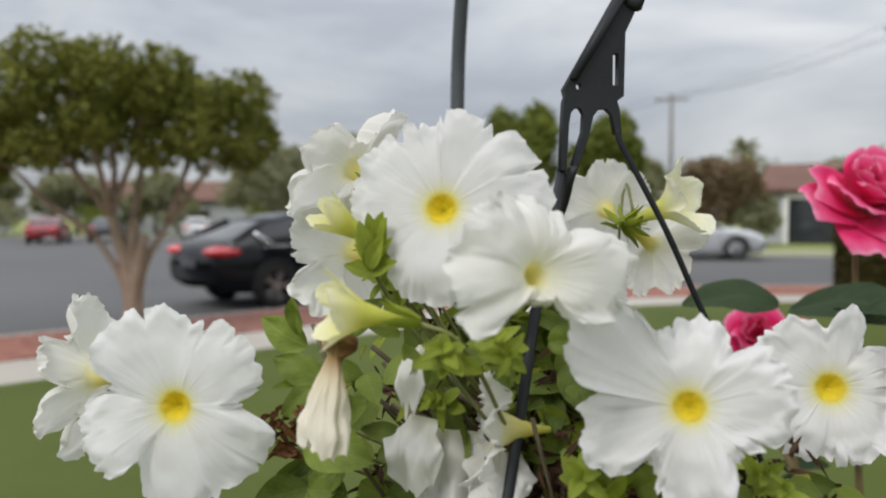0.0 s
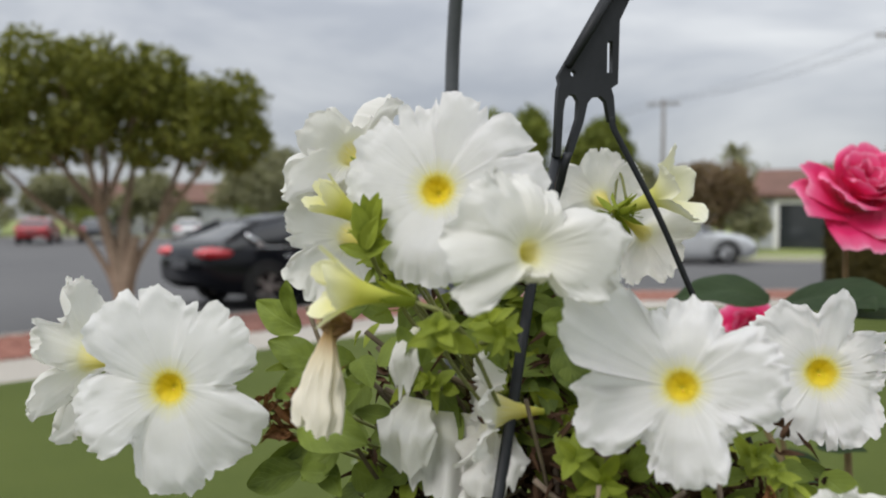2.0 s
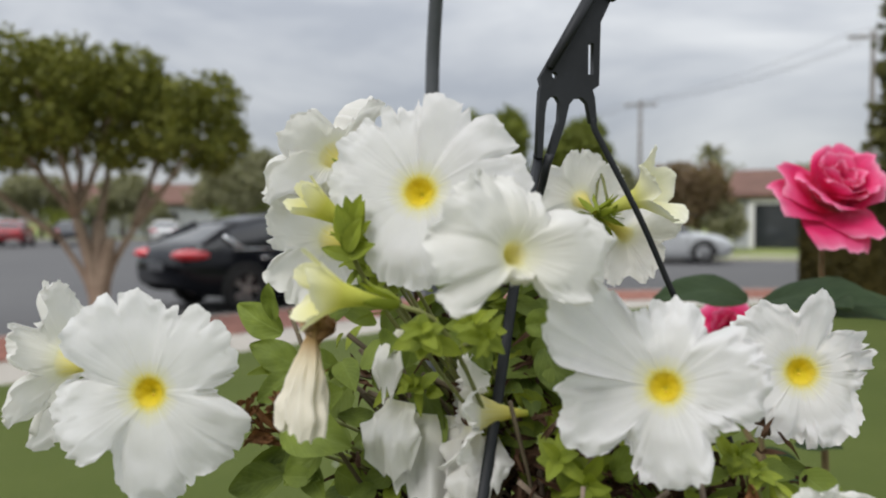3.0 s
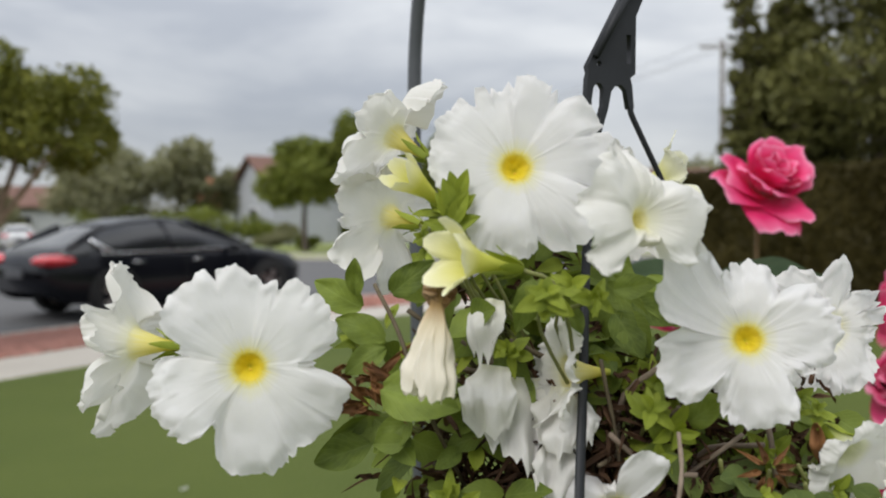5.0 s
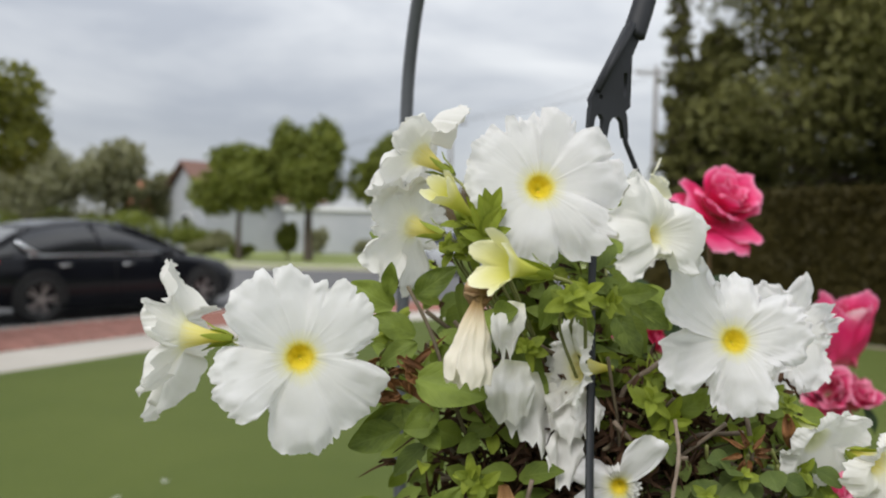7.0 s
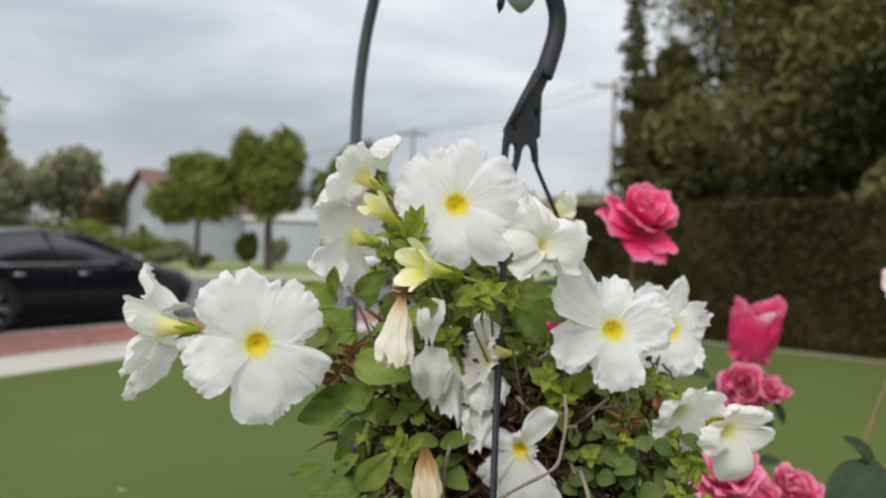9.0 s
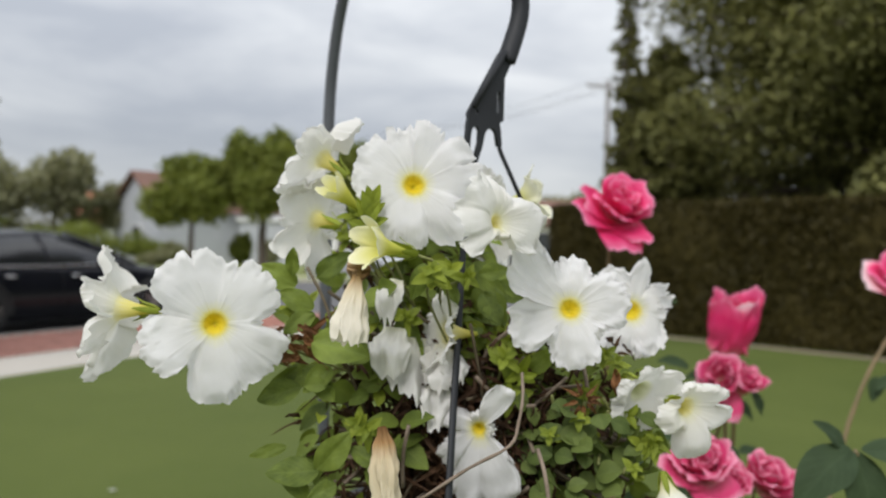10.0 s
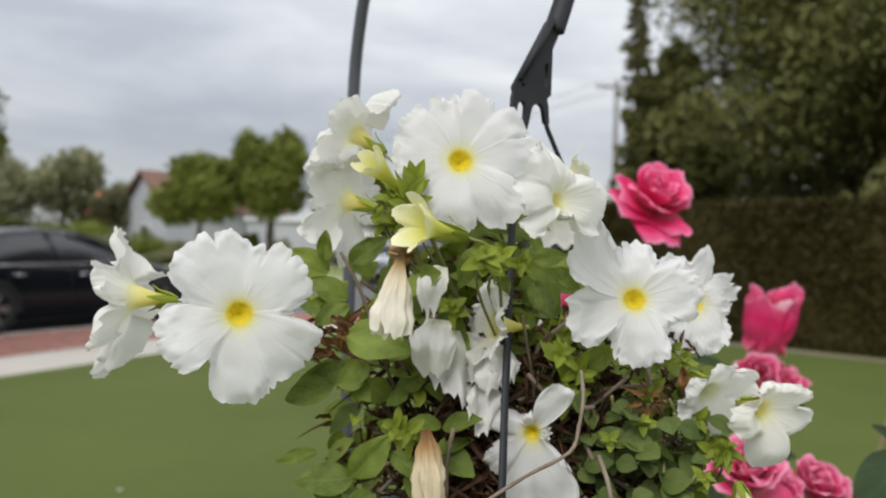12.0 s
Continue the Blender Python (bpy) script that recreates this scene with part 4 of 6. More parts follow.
car((-35.95, 37.33, STREET), 128, M_CARGREY, "dark grey car parked far down the street")
car((-32.49, 41.36, STREET), 128, M_CARWHITE, "white car parked far down the street")


# ---- flowers and leaves ----
EVEN = ((0, 1.0), (72, 1.0), (144, 1.0), (216, 1.0), (288, 1.0))


def corolla(R, seed, lobes=EVEN, seams=None, droop=(0, 0, 0, 0, 0), open_=1.0, ruffle=1.0, depth=0.75, mouth=0.135, n=220, flare=20, cup=0.14, nick=1.1, pleat=0.0, point=2.6, fold=1.0, curl=0.0):
    """Five fused lobes (angle of the middle, length), rising in angle, round a throat; faces +z, mouth centre at the origin.
    seams: (angle, radius, half width) of the dip that follows each lobe; droop: how far each lobe falls back; point: low for pointed lobes."""
    V, F, al, acr = [], [], [], []
    off = seed * 7.31
    beta = radians(90) * open_
    inner = 7
    mids = [q[0] for q in lobes]
    if seams is None:
        seams = [(mids[i] + ((mids[(i + 1) % 5] - mids[i]) % 360) / 2, 0.8, 0) for i in range(5)]
    rng_ = random.Random(seed)
    tilt = [rng_.uniform(-0.5, 1.0) for _ in range(5)]
    lift = [rng_.uniform(-0.06, 0.06) for _ in range(5)]
    total = inner + flare
    spans = []
    for k in range(n):
        deg = 360 * k / n
        for q in range(5):
            after = (deg - mids[q]) % 360
            if after <= (mids[(q + 1) % 5] - mids[q]) % 360:
                break
        w1 = (seams[q][0] - mids[q]) % 360
        w2 = (mids[(q + 1) % 5] - seams[q][0]) % 360
        nxt = (q + 1) % 5
        if after <= w1:
            lobe, wrap = q, min(1.0, after / max(w1 - seams[q][2], 1e-3))
        else:
            lobe, wrap = nxt, -min(1.0, (w1 + w2 - after) / max(w2 - seams[q][2], 1e-3))
        w = abs(wrap)
        edge = lobes[lobe][1] + (seams[q][1] - lobes[lobe][1]) * w ** point
        fall = droop[q] + (droop[nxt] - droop[q]) * (0.5 - 0.5 * math.cos(math.pi * min(1.0, max(0.0, after / (w1 + w2)))))
        spans.append((lobe, wrap, w, edge, fall))
    for i in range(total + 1):
        for k in range(n):
            th = 2 * math.pi * k / n
            lobe, wrap, w, edge, fall = spans[k]
            cx, sx = math.cos(th), math.sin(th)
            if i <= inner:
                u = i / inner
                r = R * (0.05 + (mouth - 0.05) * u ** 1.6)
                z = -depth * R * (1 - u)
                al.append(0.2 * u ** 0.8)
            else:
                rr = (i - inner) / flare
                edge = edge + 0.05 * ruffle * noise.noise(Vector((cx * 6 + off, sx * 6, 3))) + 0.032 * nick * noise.noise(Vector((cx * 15 + off, sx * 15, 6)))
                edge += 0.018 * nick * noise.noise(Vector((cx * 34 + off, sx * 34, 12))) - 0.12 * nick * max(0.0, noise.noise(Vector((cx * 11 + off, sx * 11, 21))) - 0.32) / 0.3
                run = R * (edge - mouth) * rr
                r = R * mouth + run * math.sin(beta)
                if pleat:
                    r *= 1 + pleat * rr ** 0.7 * (0.6 * math.sin(5 * th + off) + 0.5 * math.sin(8 * th + 2 * off + 2 * rr))
                z = run * math.cos(beta) + R * cup * (1 - (1 - rr) ** 2.4) * open_ - 0.12 * R * rr ** 3 * open_
                z -= fall * R * rr ** 2
                z += 0.05 * R * rr ** 1.2 * (1 - w * w) + (0.10 * tilt[lobe] * wrap + 1.2 * lift[lobe]) * R * rr ** 1.3 * (1 - w ** 5) * fold
                z += 0.065 * R * rr ** 1.6 * wrap * (1 - w ** 14) * fold
                z -= 0.035 * R * rr * math.exp(-((1 - w) / 0.25) ** 2) * fold
                z -= curl * R * max(0.0, rr - 0.6) ** 2 * (1 + 2 * noise.noise(Vector((cx * 2.0 + off, sx * 2.0, 31))))
                px, py = cx * rr, sx * rr
                z += ruffle * R * rr ** 1.5 * 0.18 * noise.noise(Vector((px * 1.6 + off, py * 1.6, 1.3)))
                z += ruffle * R * rr ** 2.2 * 0.10 * noise.noise(Vector((px * 3.6 + off, py * 3.6, 5)))
                z += ruffle * R * rr ** 6.0 * 0.07 * noise.noise(Vector((px * 7.5 + off, py * 7.5, 9)))
                z += ruffle * R * rr ** 10.0 * 0.05 * noise.noise(Vector((px * 17 + off, py * 17, 14)))
                al.append(0.2 + 0.8 * rr * min(1.0, edge))
            V.append((r * cx, r * sx, z))
            acr.append(abs(((k / n * 2) % 2) - 1) * 2.5)
    for i in range(total):
        for k in range(n):
            a, b = i * n + k, i * n + (k + 1) % n
            F.append((a, b, b + n, a + n))
    return V, F, {"along": al, "across": acr}


def blade(L, W, seed, curl=0.25, fold=0.25, waves=0.04, tip=0.85, nu=9, nv=7):
    """A leaf from its base at the origin along +y, upper side +z."""
    V, F, al, acr = [], [], [], []
    for i in range(nu + 1):
        s = i / nu
        w = W / 2 * math.sin(math.pi * min(1.0, (s * 0.96 + 0.02)) ** tip) ** 0.8
        for j in range(nv):
            t = 2 * j / (nv - 1) - 1
            x = w * t
            z = fold * abs(x) - curl * L * s * s + waves * L * noise.noise(Vector((t * 1.6 + seed * 3.1, s * 3.0, seed)))
            V.append((x, L * s - 0.25 * curl * L * s * s, z))
            al.append(s)
            acr.append(t)
    for i in range(nu):
        for j in range(nv - 1):
            o = i * nv + j
            F.append((o, o + 1, o + nv + 1, o + nv))
    return V, F, {"along": al, "across": acr}


def blade_mesh(name, L, W, seed, material, **kw):
    v, f, at = blade(L, W, seed, **kw)
    ob = mesh_ob(name, v, f, material, True, at)
    me = ob.data
    bpy.data.objects.remove(ob)
    return me


def lay(name, me, parent, place, along, up=(0, 0, 1), size=1.0):
    """A leaf whose base is at place and which points along a direction."""
    y = Vector(along).normalized()
    x = y.cross(Vector(up))
    x = x.normalized() if x.length > 1e-4 else Vector((1, 0, 0))
    z = x.cross(y)
    m = Matrix((x, y, z)).transposed().to_4x4()
    o = new(name, me)
    o.parent = parent
    o.matrix_local = Matrix.Translation(place) @ m @ Matrix.Scale(size, 4)
    return o


HUB = Vector((0.03, 0.655, 1.215))
plant = thing("petunia_plant", "white petunia in full bloom in the hanging basket, some blooms wilted", "flowering plant", (0.03, 0.655, 1.17))
ORIGIN = Matrix.Translation(plant.location).inverted()


def calyx(parent, R, depth, seed):
    """Five narrow green sepals at the foot of the tube."""
    V, F = [], []
    for k in range(5):
        a = 2 * math.pi * k / 5 + seed
        d = Vector((math.cos(a), math.sin(a), 0))
        s = Vector((-math.sin(a), math.cos(a), 0))
        b0 = Vector((0, 0, -depth * R - 0.002))
        o = len(V)
        for u, w, out in ((0.0, 0.0015, 0.002), (0.3, 0.0022, 0.0045), (0.7, 0.0018, 0.006), (1.0, 0.0004, 0.009)):
            c = b0 + d * out + Vector((0, 0, 0.017 * u))
            V += [c - s * w, c + d * 0.0006, c + s * w]
        for i in range(3):
            q = o + 3 * i
            F += [(q, q + 1, q + 4, q + 3), (q + 1, q + 2, q + 5, q + 4)]
    ob = mesh_ob("calyx", V, F, M_SHOOT, True, {"along": [0.5] * len(V), "across": [0.4] * len(V)})
    ob.parent = parent
    return ob


def petunia(place, way, R, spin, seed, label="", mat=None, stem=True, stamens=True, sepals=True, **kw):
    v, f, at = corolla(R, seed, **kw)
    fl = mesh_ob("flower", v, f, mat or (M_PETAL if stamens else M_PETAL_SIDE), True, at)
    fl.parent = plant
    m = ORIGIN @ facing(place, way, spin)
    fl.matrix_local = m
    if label:
        tagged(fl, label)
    depth = kw.get("depth", 0.8)
    if stamens:
        rim, V, F = R * kw.get("mouth", 0.135) * 1.0, [], []
        for a in range(9):
            for k in range(36):
                u, w = a / 8, 2 * math.pi * k / 36
                V.append((rim * u * math.cos(w), rim * u * math.sin(w), 0.0002 - R * (0.13 * (1 - u ** 1.6) + 0.03 * noise.noise(Vector((u * math.cos(w) * 2.5, u * math.sin(w) * 2.5, seed))))))
                if a:
                    o, q = a * 36 + k, a * 36 + (k + 1) % 36
                    F.append((o - 36, q - 36, q, o))
        mesh_ob("throat", V, F, M_THROAT, True, {"along": [0.2 * (q // 36) / 8 for q in range(len(V))], "across": [2.5 * abs((q % 36) / 18 - 1) for q in range(len(V))]}).parent = fl
        if depth < 0.5:
            stamens = False
    if stamens:
        pv, pf = tube_data([(0, -R * 0.03, -R * 0.15), (0, -R * 0.034, -R * 0.12), (0.0003, -R * 0.038, -R * 0.10), (0.0004, -R * 0.04, -R * 0.09)], [R * 0.010, R * 0.014, R * 0.015, R * 0.004], 8)
        mesh_ob("stigma", pv, pf, M_STAMEN).parent = fl
    if sepals:
        calyx(fl, R, depth, seed)
    if stem:
        back = Vector(place) - Vector(way).normalized() * (depth * R)
        mid = back - Vector(way).normalized() * 0.025 + Vector((0, 0, -0.012))
        end = HUB.lerp(back, 0.35) + Vector((0, 0, -0.005))
        st = tube("stem", [plant_local(p) for p in smooth_path([back, mid, end, HUB + Vector((0, 0, -0.01))], 4)], 0.0011, M_STEM, 6)
        st.parent = plant
    return fl


def plant_local(p):
    return Vector(p) - plant.location


# the open blooms: place of the mouth, the way it faces, radius, spin
petunia((-0.154, 0.526, 1.3115), (0.30, -1.0, 0.10), 0.0500, 0, 1, lobes=((42, 1.0), (122, 1.04), (207, 1.0), (268, 1.10), (337, 1.05)), seams=((80, 0.84, 0), (163, 0.72, 2), (241, 0.68, 2), (300, 0.92, 0), (1, 0.66, 4)), droop=(0.05, 0.0, 0.05, 0.08, 0.1), point=4.0)
petunia((-0.022, 0.558, 1.411), (0.14, -1.0, 0.22), 0.0480, 0, 2, lobes=((24, 1.09), (76, 1.0), (140, 0.94), (268, 0.97), (316, 1.08)), seams=((56, 0.86, 0), (95, 0.93, 0), (216, 0.70, 6), (290, 0.84, 0), (346, 0.95, 0)), droop=(0.1, 0.05, 0.0, 0.1, 0.1), point=3.6)
petunia((0.092, 0.561, 1.3245), (0.02, -1.0, 0.28), 0.0440, 0, 3, ruffle=1.9, nick=1.4, lobes=((14, 0.98), (88, 0.90), (137, 1.20), (212, 1.09), (276, 0.98)), seams=((58, 0.74, 2), (114, 0.72, 2), (178, 0.88, 0), (238, 0.70, 3), (318, 0.68, 8)), droop=(0.05, 0.1, -0.95, 0.0, 0.05), point=3.4)
petunia((0.157, 0.664, 1.3165), (0.12, -1.0, 0.10), 0.0490, 0, 4, lobes=((25, 0.74), (78, 0.90), (135, 0.90), (225, 0.88), (296, 0.84)), seams=((55, 0.60, 3), (96, 0.68, 3), (178, 0.80, 0), (262, 0.72, 0), (345, 0.60, 3)), ruffle=1.4, nick=1.0)
petunia((0.036, 0.510, 1.384), (0.78, -0.62, 0.10), 0.0410, 0, 5, lobes=((0, 1.18), (62, 0.82), (140, 0.94), (185, 1.0), (214, 0.94)), seams=((36, 0.78, 0), (98, 0.80, 0), (162, 0.92, 0), (200, 0.96, 0), (264, 0.30, 34)), fold=0.6, droop=(0.0, 0.35, 0.15, 0.1, 0.1), depth=0.40, mouth=0.12, cup=0.22, ruffle=1.1, point=2.2, stamens=False, sepals=False, stem=False)
petunia((-0.232, 0.553, 1.318), (-0.97, -0.08, 0.06), 0.0430, 0, 9, lobes=((22, 0.80), (92, 1.06), (180, 0.80), (256, 1.34), (316, 1.02)), seams=((58, 0.60, 3), (140, 0.62, 3), (218, 0.6, 3), (290, 0.62, 2), (348, 0.5, 3)), droop=(-0.25, 0.05, 0.1, 0.0, -0.05), ruffle=1.7, nick=1.0, fold=1.5, curl=0.7, open_=0.80, depth=0.62, mouth=0.20, stamens=False, point=4.0)
petunia((-0.105, 0.628, 1.387), (-0.80, 0.55, 0.18), 0.0430, 0, 7, lobes=((18, 1.0), (98, 0.85), (190, 0.80), (262, 1.16), (314, 1.06)), seams=((55, 0.72, 0), (145, 0.62, 0), (226, 0.55, 4), (286, 0.66, 2), (342, 0.70, 2)), ruffle=1.3, depth=0.62, mouth=0.17, stamens=False, fold=1.4, point=3.4)
petunia((-0.099, 0.618, 1.435), (-0.74, 0.45, 0.48), 0.0430, 0, 8, lobes=((32, 0.95), (108, 1.0), (172, 0.62), (238, 0.74), (330, 1.10)), seams=((66, 0.55, 3), (142, 0.36, 6), (205, 0.38, 4), (285, 0.62, 3), (2, 0.80, 0)), droop=(0.1, 0.25, -0.3, -0.2, 0.1), curl=0.6, ruffle=1.4, depth=0.66, mouth=0.17, stamens=False, fold=1.4, point=3.4)
petunia((0.066, 0.724, 1.412), (0.80, -0.14, 0.30), 0.0350, 0, 11, mat=M_CREAM_WHITE, lobes=((10, 0.95), (88, 1.02), (165, 0.9), (230, 0.95), (305, 1.0)), seams=((48, 0.8, 0), (126, 0.8, 0), (198, 0.8, 0), (268, 0.8, 0), (338, 0.8, 0)), open_=0.52, ruffle=0.5, nick=0.2, depth=0.8, mouth=0.20, point=1.7, stamens=False, stem=False)
petunia((0.026, 0.742, 1.412), (-0.42, 0.80, 0.30), 0.0380, 0, 12, lobes=((20, 1.0), (85, 0.9), (150, 0.9), (220, 0.9), (300, 0.9)), stem=False, stamens=False, mouth=0.15)
petunia((0.056, 0.748, 1.388), (0.45, 0.65, -0.40), 0.0360, 0, 22, open_=0.8, stamens=False, stem=False, mouth=0.15)
petunia((-0.036, 0.502, 1.366), (-0.80, -0.58, 0.16), 0.0240, 0, 20, "half-closed creamy yellow bloom", mat=M_CREAM, lobes=((15, 1.05), (85, 1.08), (150, 1.0), (215, 1.1), (290, 1.05)), seams=((50, 0.86, 0), (118, 0.84, 0), (182, 0.84, 0), (252, 0.84, 0), (325, 0.86, 0)), open_=0.40, ruffle=0.5, nick=0.2, pleat=0.04, depth=0.95, mouth=0.24, point=1.5, stamens=False)
petunia((-0.0735, 0.556, 1.4037), (-0.60, -0.60, 0.52), 0.0205, 0, 27, "yellow-green half-open bud", mat=M_CREAM, open_=0.22, ruffle=0.6, nick=0.3, depth=1.3, mouth=0.3, point=1.5, stamens=False)


def drape(rows, seed, ragged=1.0, nu=22, nv=17, wave=1.0):
    """Soft hanging petals, joined: rows of (points down the middle, widths there, way across, cupping)."""
    V, F, al, acr = [], [], [], []
    for q, (mid, widths, across, cupping) in enumerate(rows):
        pts = smooth_path(mid, 8)
        a = Vector(across).normalized()
        o, off = len(V), seed * 5.7 + q * 3.3
        run = (pts[-1] - pts[0]).normalized()
        a = (a - run * a.dot(run)).normalized()
        n = a.cross(run)
        n = n if n.y < 0 else -n
        for i in range(nu + 1):
            s = i / nu
            for j in range(nv):
                t = 2 * j / (nv - 1) - 1
                e = s * (1 + ragged * s * (0.07 * noise.noise(Vector((t * 1.5, off, 0))) + 0.09 * noise.noise(Vector((t * 4.5, off, 2)))) - 0.34 * s * abs(t) ** 2.6)
                f = max(0.0, min(1.0, e)) * (len(pts) - 1)
                k = min(int(f), len(pts) - 2)
                p = pts[k].lerp(pts[k + 1], f - k) + (pts[-1] - pts[-2]) * max(0.0, e - 1) * (len(pts) - 1)
                g = s * (len(widths) - 1)
                m = min(int(g), len(widths) - 2)
                w = widths[m] + (widths[m + 1] - widths[m]) * (g - m)
                w *= 1 + 0.12 * ragged * noise.noise(Vector((s * 4, off, 7 + (t > 0))))
                h = -cupping * w * t * t + w * wave * (0.34 * noise.noise(Vector((t * 1.7, s * 2.2, off))) + 0.30 * s * noise.noise(Vector((t * 3.4, s * 2.6, off + 4))) + 0.07 * s * noise.noise(Vector((t * 8.0, s * 6.0, off + 8))))
                V.append(p + a * (w * t * (1 - 0.25 * cupping)) + n * h)
                al.append(0.26 + 0.74 * s)
                acr.append(t)
        for i in range(nu):
            for j in range(nv - 1):
                k = o + i * nv + j
                F.append((k, k + 1, k + nv + 1, k + nv))
    return V, F, {"along": al, "across": acr}


def nodding(rows, seed, label="", ragged=1.0, neck=None, wave=1.0):
    """A nodding bloom made of loose hanging petals, with its tube."""
    v, f, at = drape(rows, seed, ragged, wave=wave)
    fl = mesh_ob("flower", [plant_local(q) for q in v], f, M_PETAL_SIDE, True, at)
    fl.parent = plant
    if label:
        tagged(fl, label)
    if neck:
        pts = smooth_path(neck, 5)
        n = len(pts)
        tv, tf = tube_data([plant_local(q) for q in pts], [0.0022 + 0.0052 * (1 - k / (n - 1)) ** 1.5 for k in range(n)], 16)
        mesh_ob("tube", tv, tf[:-2], M_CREAM, True, {"along": [0.95 - 0.85 * ((k // 16) / (n - 1)) ** 0.7 for k in range(len(tv))], "across": [2.5 * abs((k % 16) / 8 - 1) for k in range(len(tv))]}).parent = fl
    return fl


def crumpled(top, end, radii, mat, seed, label, crease=0.3, flat=0.7, rag=0.05):
    """A shrivelled bloom closed into a creased bag."""
    top, end = Vector(top), Vector(end)
    d = (end - top).normalized()
    u = d.cross(Vector((0, -1, 0))).normalized()
    w = d.cross(u)
    V, F, al, acr = [], [], [], []
    nu, nv = 24, 64
    for i in range(nu + 1):
        s = i / nu
        g = s * (len(radii) - 1)
        m = min(int(g), len(radii) - 2)
        base = radii[m] + (radii[m + 1] - radii[m]) * (g - m)
        for k in range(nv):
            a = 2 * math.pi * k / nv
            rr = base * (1 + crease * (noise.noise(Vector((math.cos(a) * 1.8, math.sin(a) * 1.8, s * 1.5 + seed))) + 0.7 * noise.noise(Vector((math.cos(a) * 4.5, math.sin(a) * 4.5, s * 3 + seed))) + 0.35 * noise.noise(Vector((math.cos(a) * 9, math.sin(a) * 9, s * 7 + seed)))))
            dz = rag * s ** 3 * noise.noise(Vector((math.cos(a) * 2, math.sin(a) * 2, seed)))
            V.append(plant_local(top.lerp(end, s + dz) + (u * math.cos(a) + w * math.sin(a) * flat) * rr))
            al.append(s)
            acr.append(2.5 * abs(k / nv * 2 - 1))
    for i in range(nu):
        for k in range(nv):
            o, q = i * nv + k, i * nv + (k + 1) % nv
            F.append((o, q, q + nv, o + nv))
    fl = mesh_ob("flower", V, F, mat, True, {"along": al, "across": acr})
    fl.parent = plant
    tagged(fl, label)
    return fl


# wilted bloom, closed into a folded bag
crumpled((-0.0535, 0.5110, 1.354), (-0.0595, 0.5085, 1.305), (0.0016, 0.0026, 0.0055, 0.0080, 0.0092, 0.0106, 0.0098), M_WILT, 23, "wilted drooping cream bloom", 0.45, 0.6, 0.25)

# nodding blooms under the others
nodding([(((-0.034, 0.566, 1.343), (-0.040, 0.560, 1.330), (-0.040, 0.556, 1.309)), (0.006, 0.012, 0.011, 0.008), (1, -0.2, 0.1), 0.4)], 31, ragged=2.2, wave=1.7)
petunia((0.004, 0.570, 1.304), (-0.86, -0.45, 0.05), 0.0330, 0, 32, lobes=((20, 0.85), (88, 1.0), (170, 0.8), (262, 0.95), (318, 0.9)), seams=((56, 0.6, 3), (130, 0.6, 3), (216, 0.6, 3), (290, 0.62, 2), (346, 0.6, 3)), open_=0.72, ruffle=1.5, depth=0.75, mouth=0.27, curl=0.5, stamens=False, stem=False, sepals=False)
nodding([(((-0.034, 0.564, 1.308), (-0.037, 0.556, 1.295), (-0.038, 0.554, 1.273)), (0.008, 0.013, 0.016, 0.016), (1, -0.1, 0.1), 0.2),
         (((-0.022, 0.574, 1.300), (-0.022, 0.568, 1.280), (-0.023, 0.564, 1.252)), (0.012, 0.019, 0.020, 0.016), (1, 0.2, 0.05), 0.2)], 33, ragged=2.2, wave=1.7)
nodding([(((0.000, 0.572, 1.296), (-0.002, 0.565, 1.280), (-0.004, 0.562, 1.262)), (0.006, 0.013, 0.015, 0.013), (1, -0.3, 0.1), 0.2),
         (((0.000, 0.572, 1.270), (-0.002, 0.564, 1.256), (-0.004, 0.560, 1.236)), (0.006, 0.010, 0.013, 0.012), (1, 0.2, -0.2), 0.3),
         (((0.006, 0.574, 1.292), (0.010, 0.566, 1.280), (0.013, 0.562, 1.266)), (0.006, 0.010, 0.012, 0.010), (0.8, 0.3, 0.5), 0.3)], 34, ragged=2.2, wave=1.7)
petunia((0.0286, 0.560, 1.237), (-0.20, -1.0, 0.0), 0.0390, 0, 16, lobes=((52, 1.02), (165, 0.85), (222, 1.0), (256, 1.5), (288, 1.45)), seams=((112, 0.34, 24), (192, 0.55, 4), (240, 1.0, 0), (272, 1.3, 0), (2, 0.32, 32)), droop=(-0.25, 0.2, 0.2, 0.0, 0.1), ruffle=1.3, mouth=0.10, depth=0.5, stem=False)
petunia((0.1490, 0.588, 1.2630), (0.45, -0.74, -0.48), 0.0340, 0, 18, mat=M_PALE_TUBE, lobes=((20, 1.05), (95, 0.85), (170, 0.85), (240, 0.98), (300, 1.1)), seams=((58, 0.66, 2), (132, 0.6, 2), (205, 0.66, 1), (270, 0.72, 1), (340, 0.7, 2)), open_=0.80, ruffle=1.1, nick=0.5, curl=0.4, depth=0.52, mouth=0.24, point=3.4, stamens=False, stem=False)
petunia((0.1785, 0.572, 1.2545), (0.42, -0.90, -0.05), 0.0385, 0, 17, lobes=((346, 1.12), (34, 0.66), (112, 0.52), (216, 0.64), (294, 1.14)), seams=((8, 0.60, 3), (70, 0.50, 3), (165, 0.40, 8), (250, 0.52, 8), (318, 0.80, 1)), droop=(0.1, -0.4, -0.1, 0.2, 0.15), ruffle=1.1, nick=0.5, curl=0.4, depth=0.5, mouth=0.17, cup=0.25, point=3.4, stamens=False, stem=False)
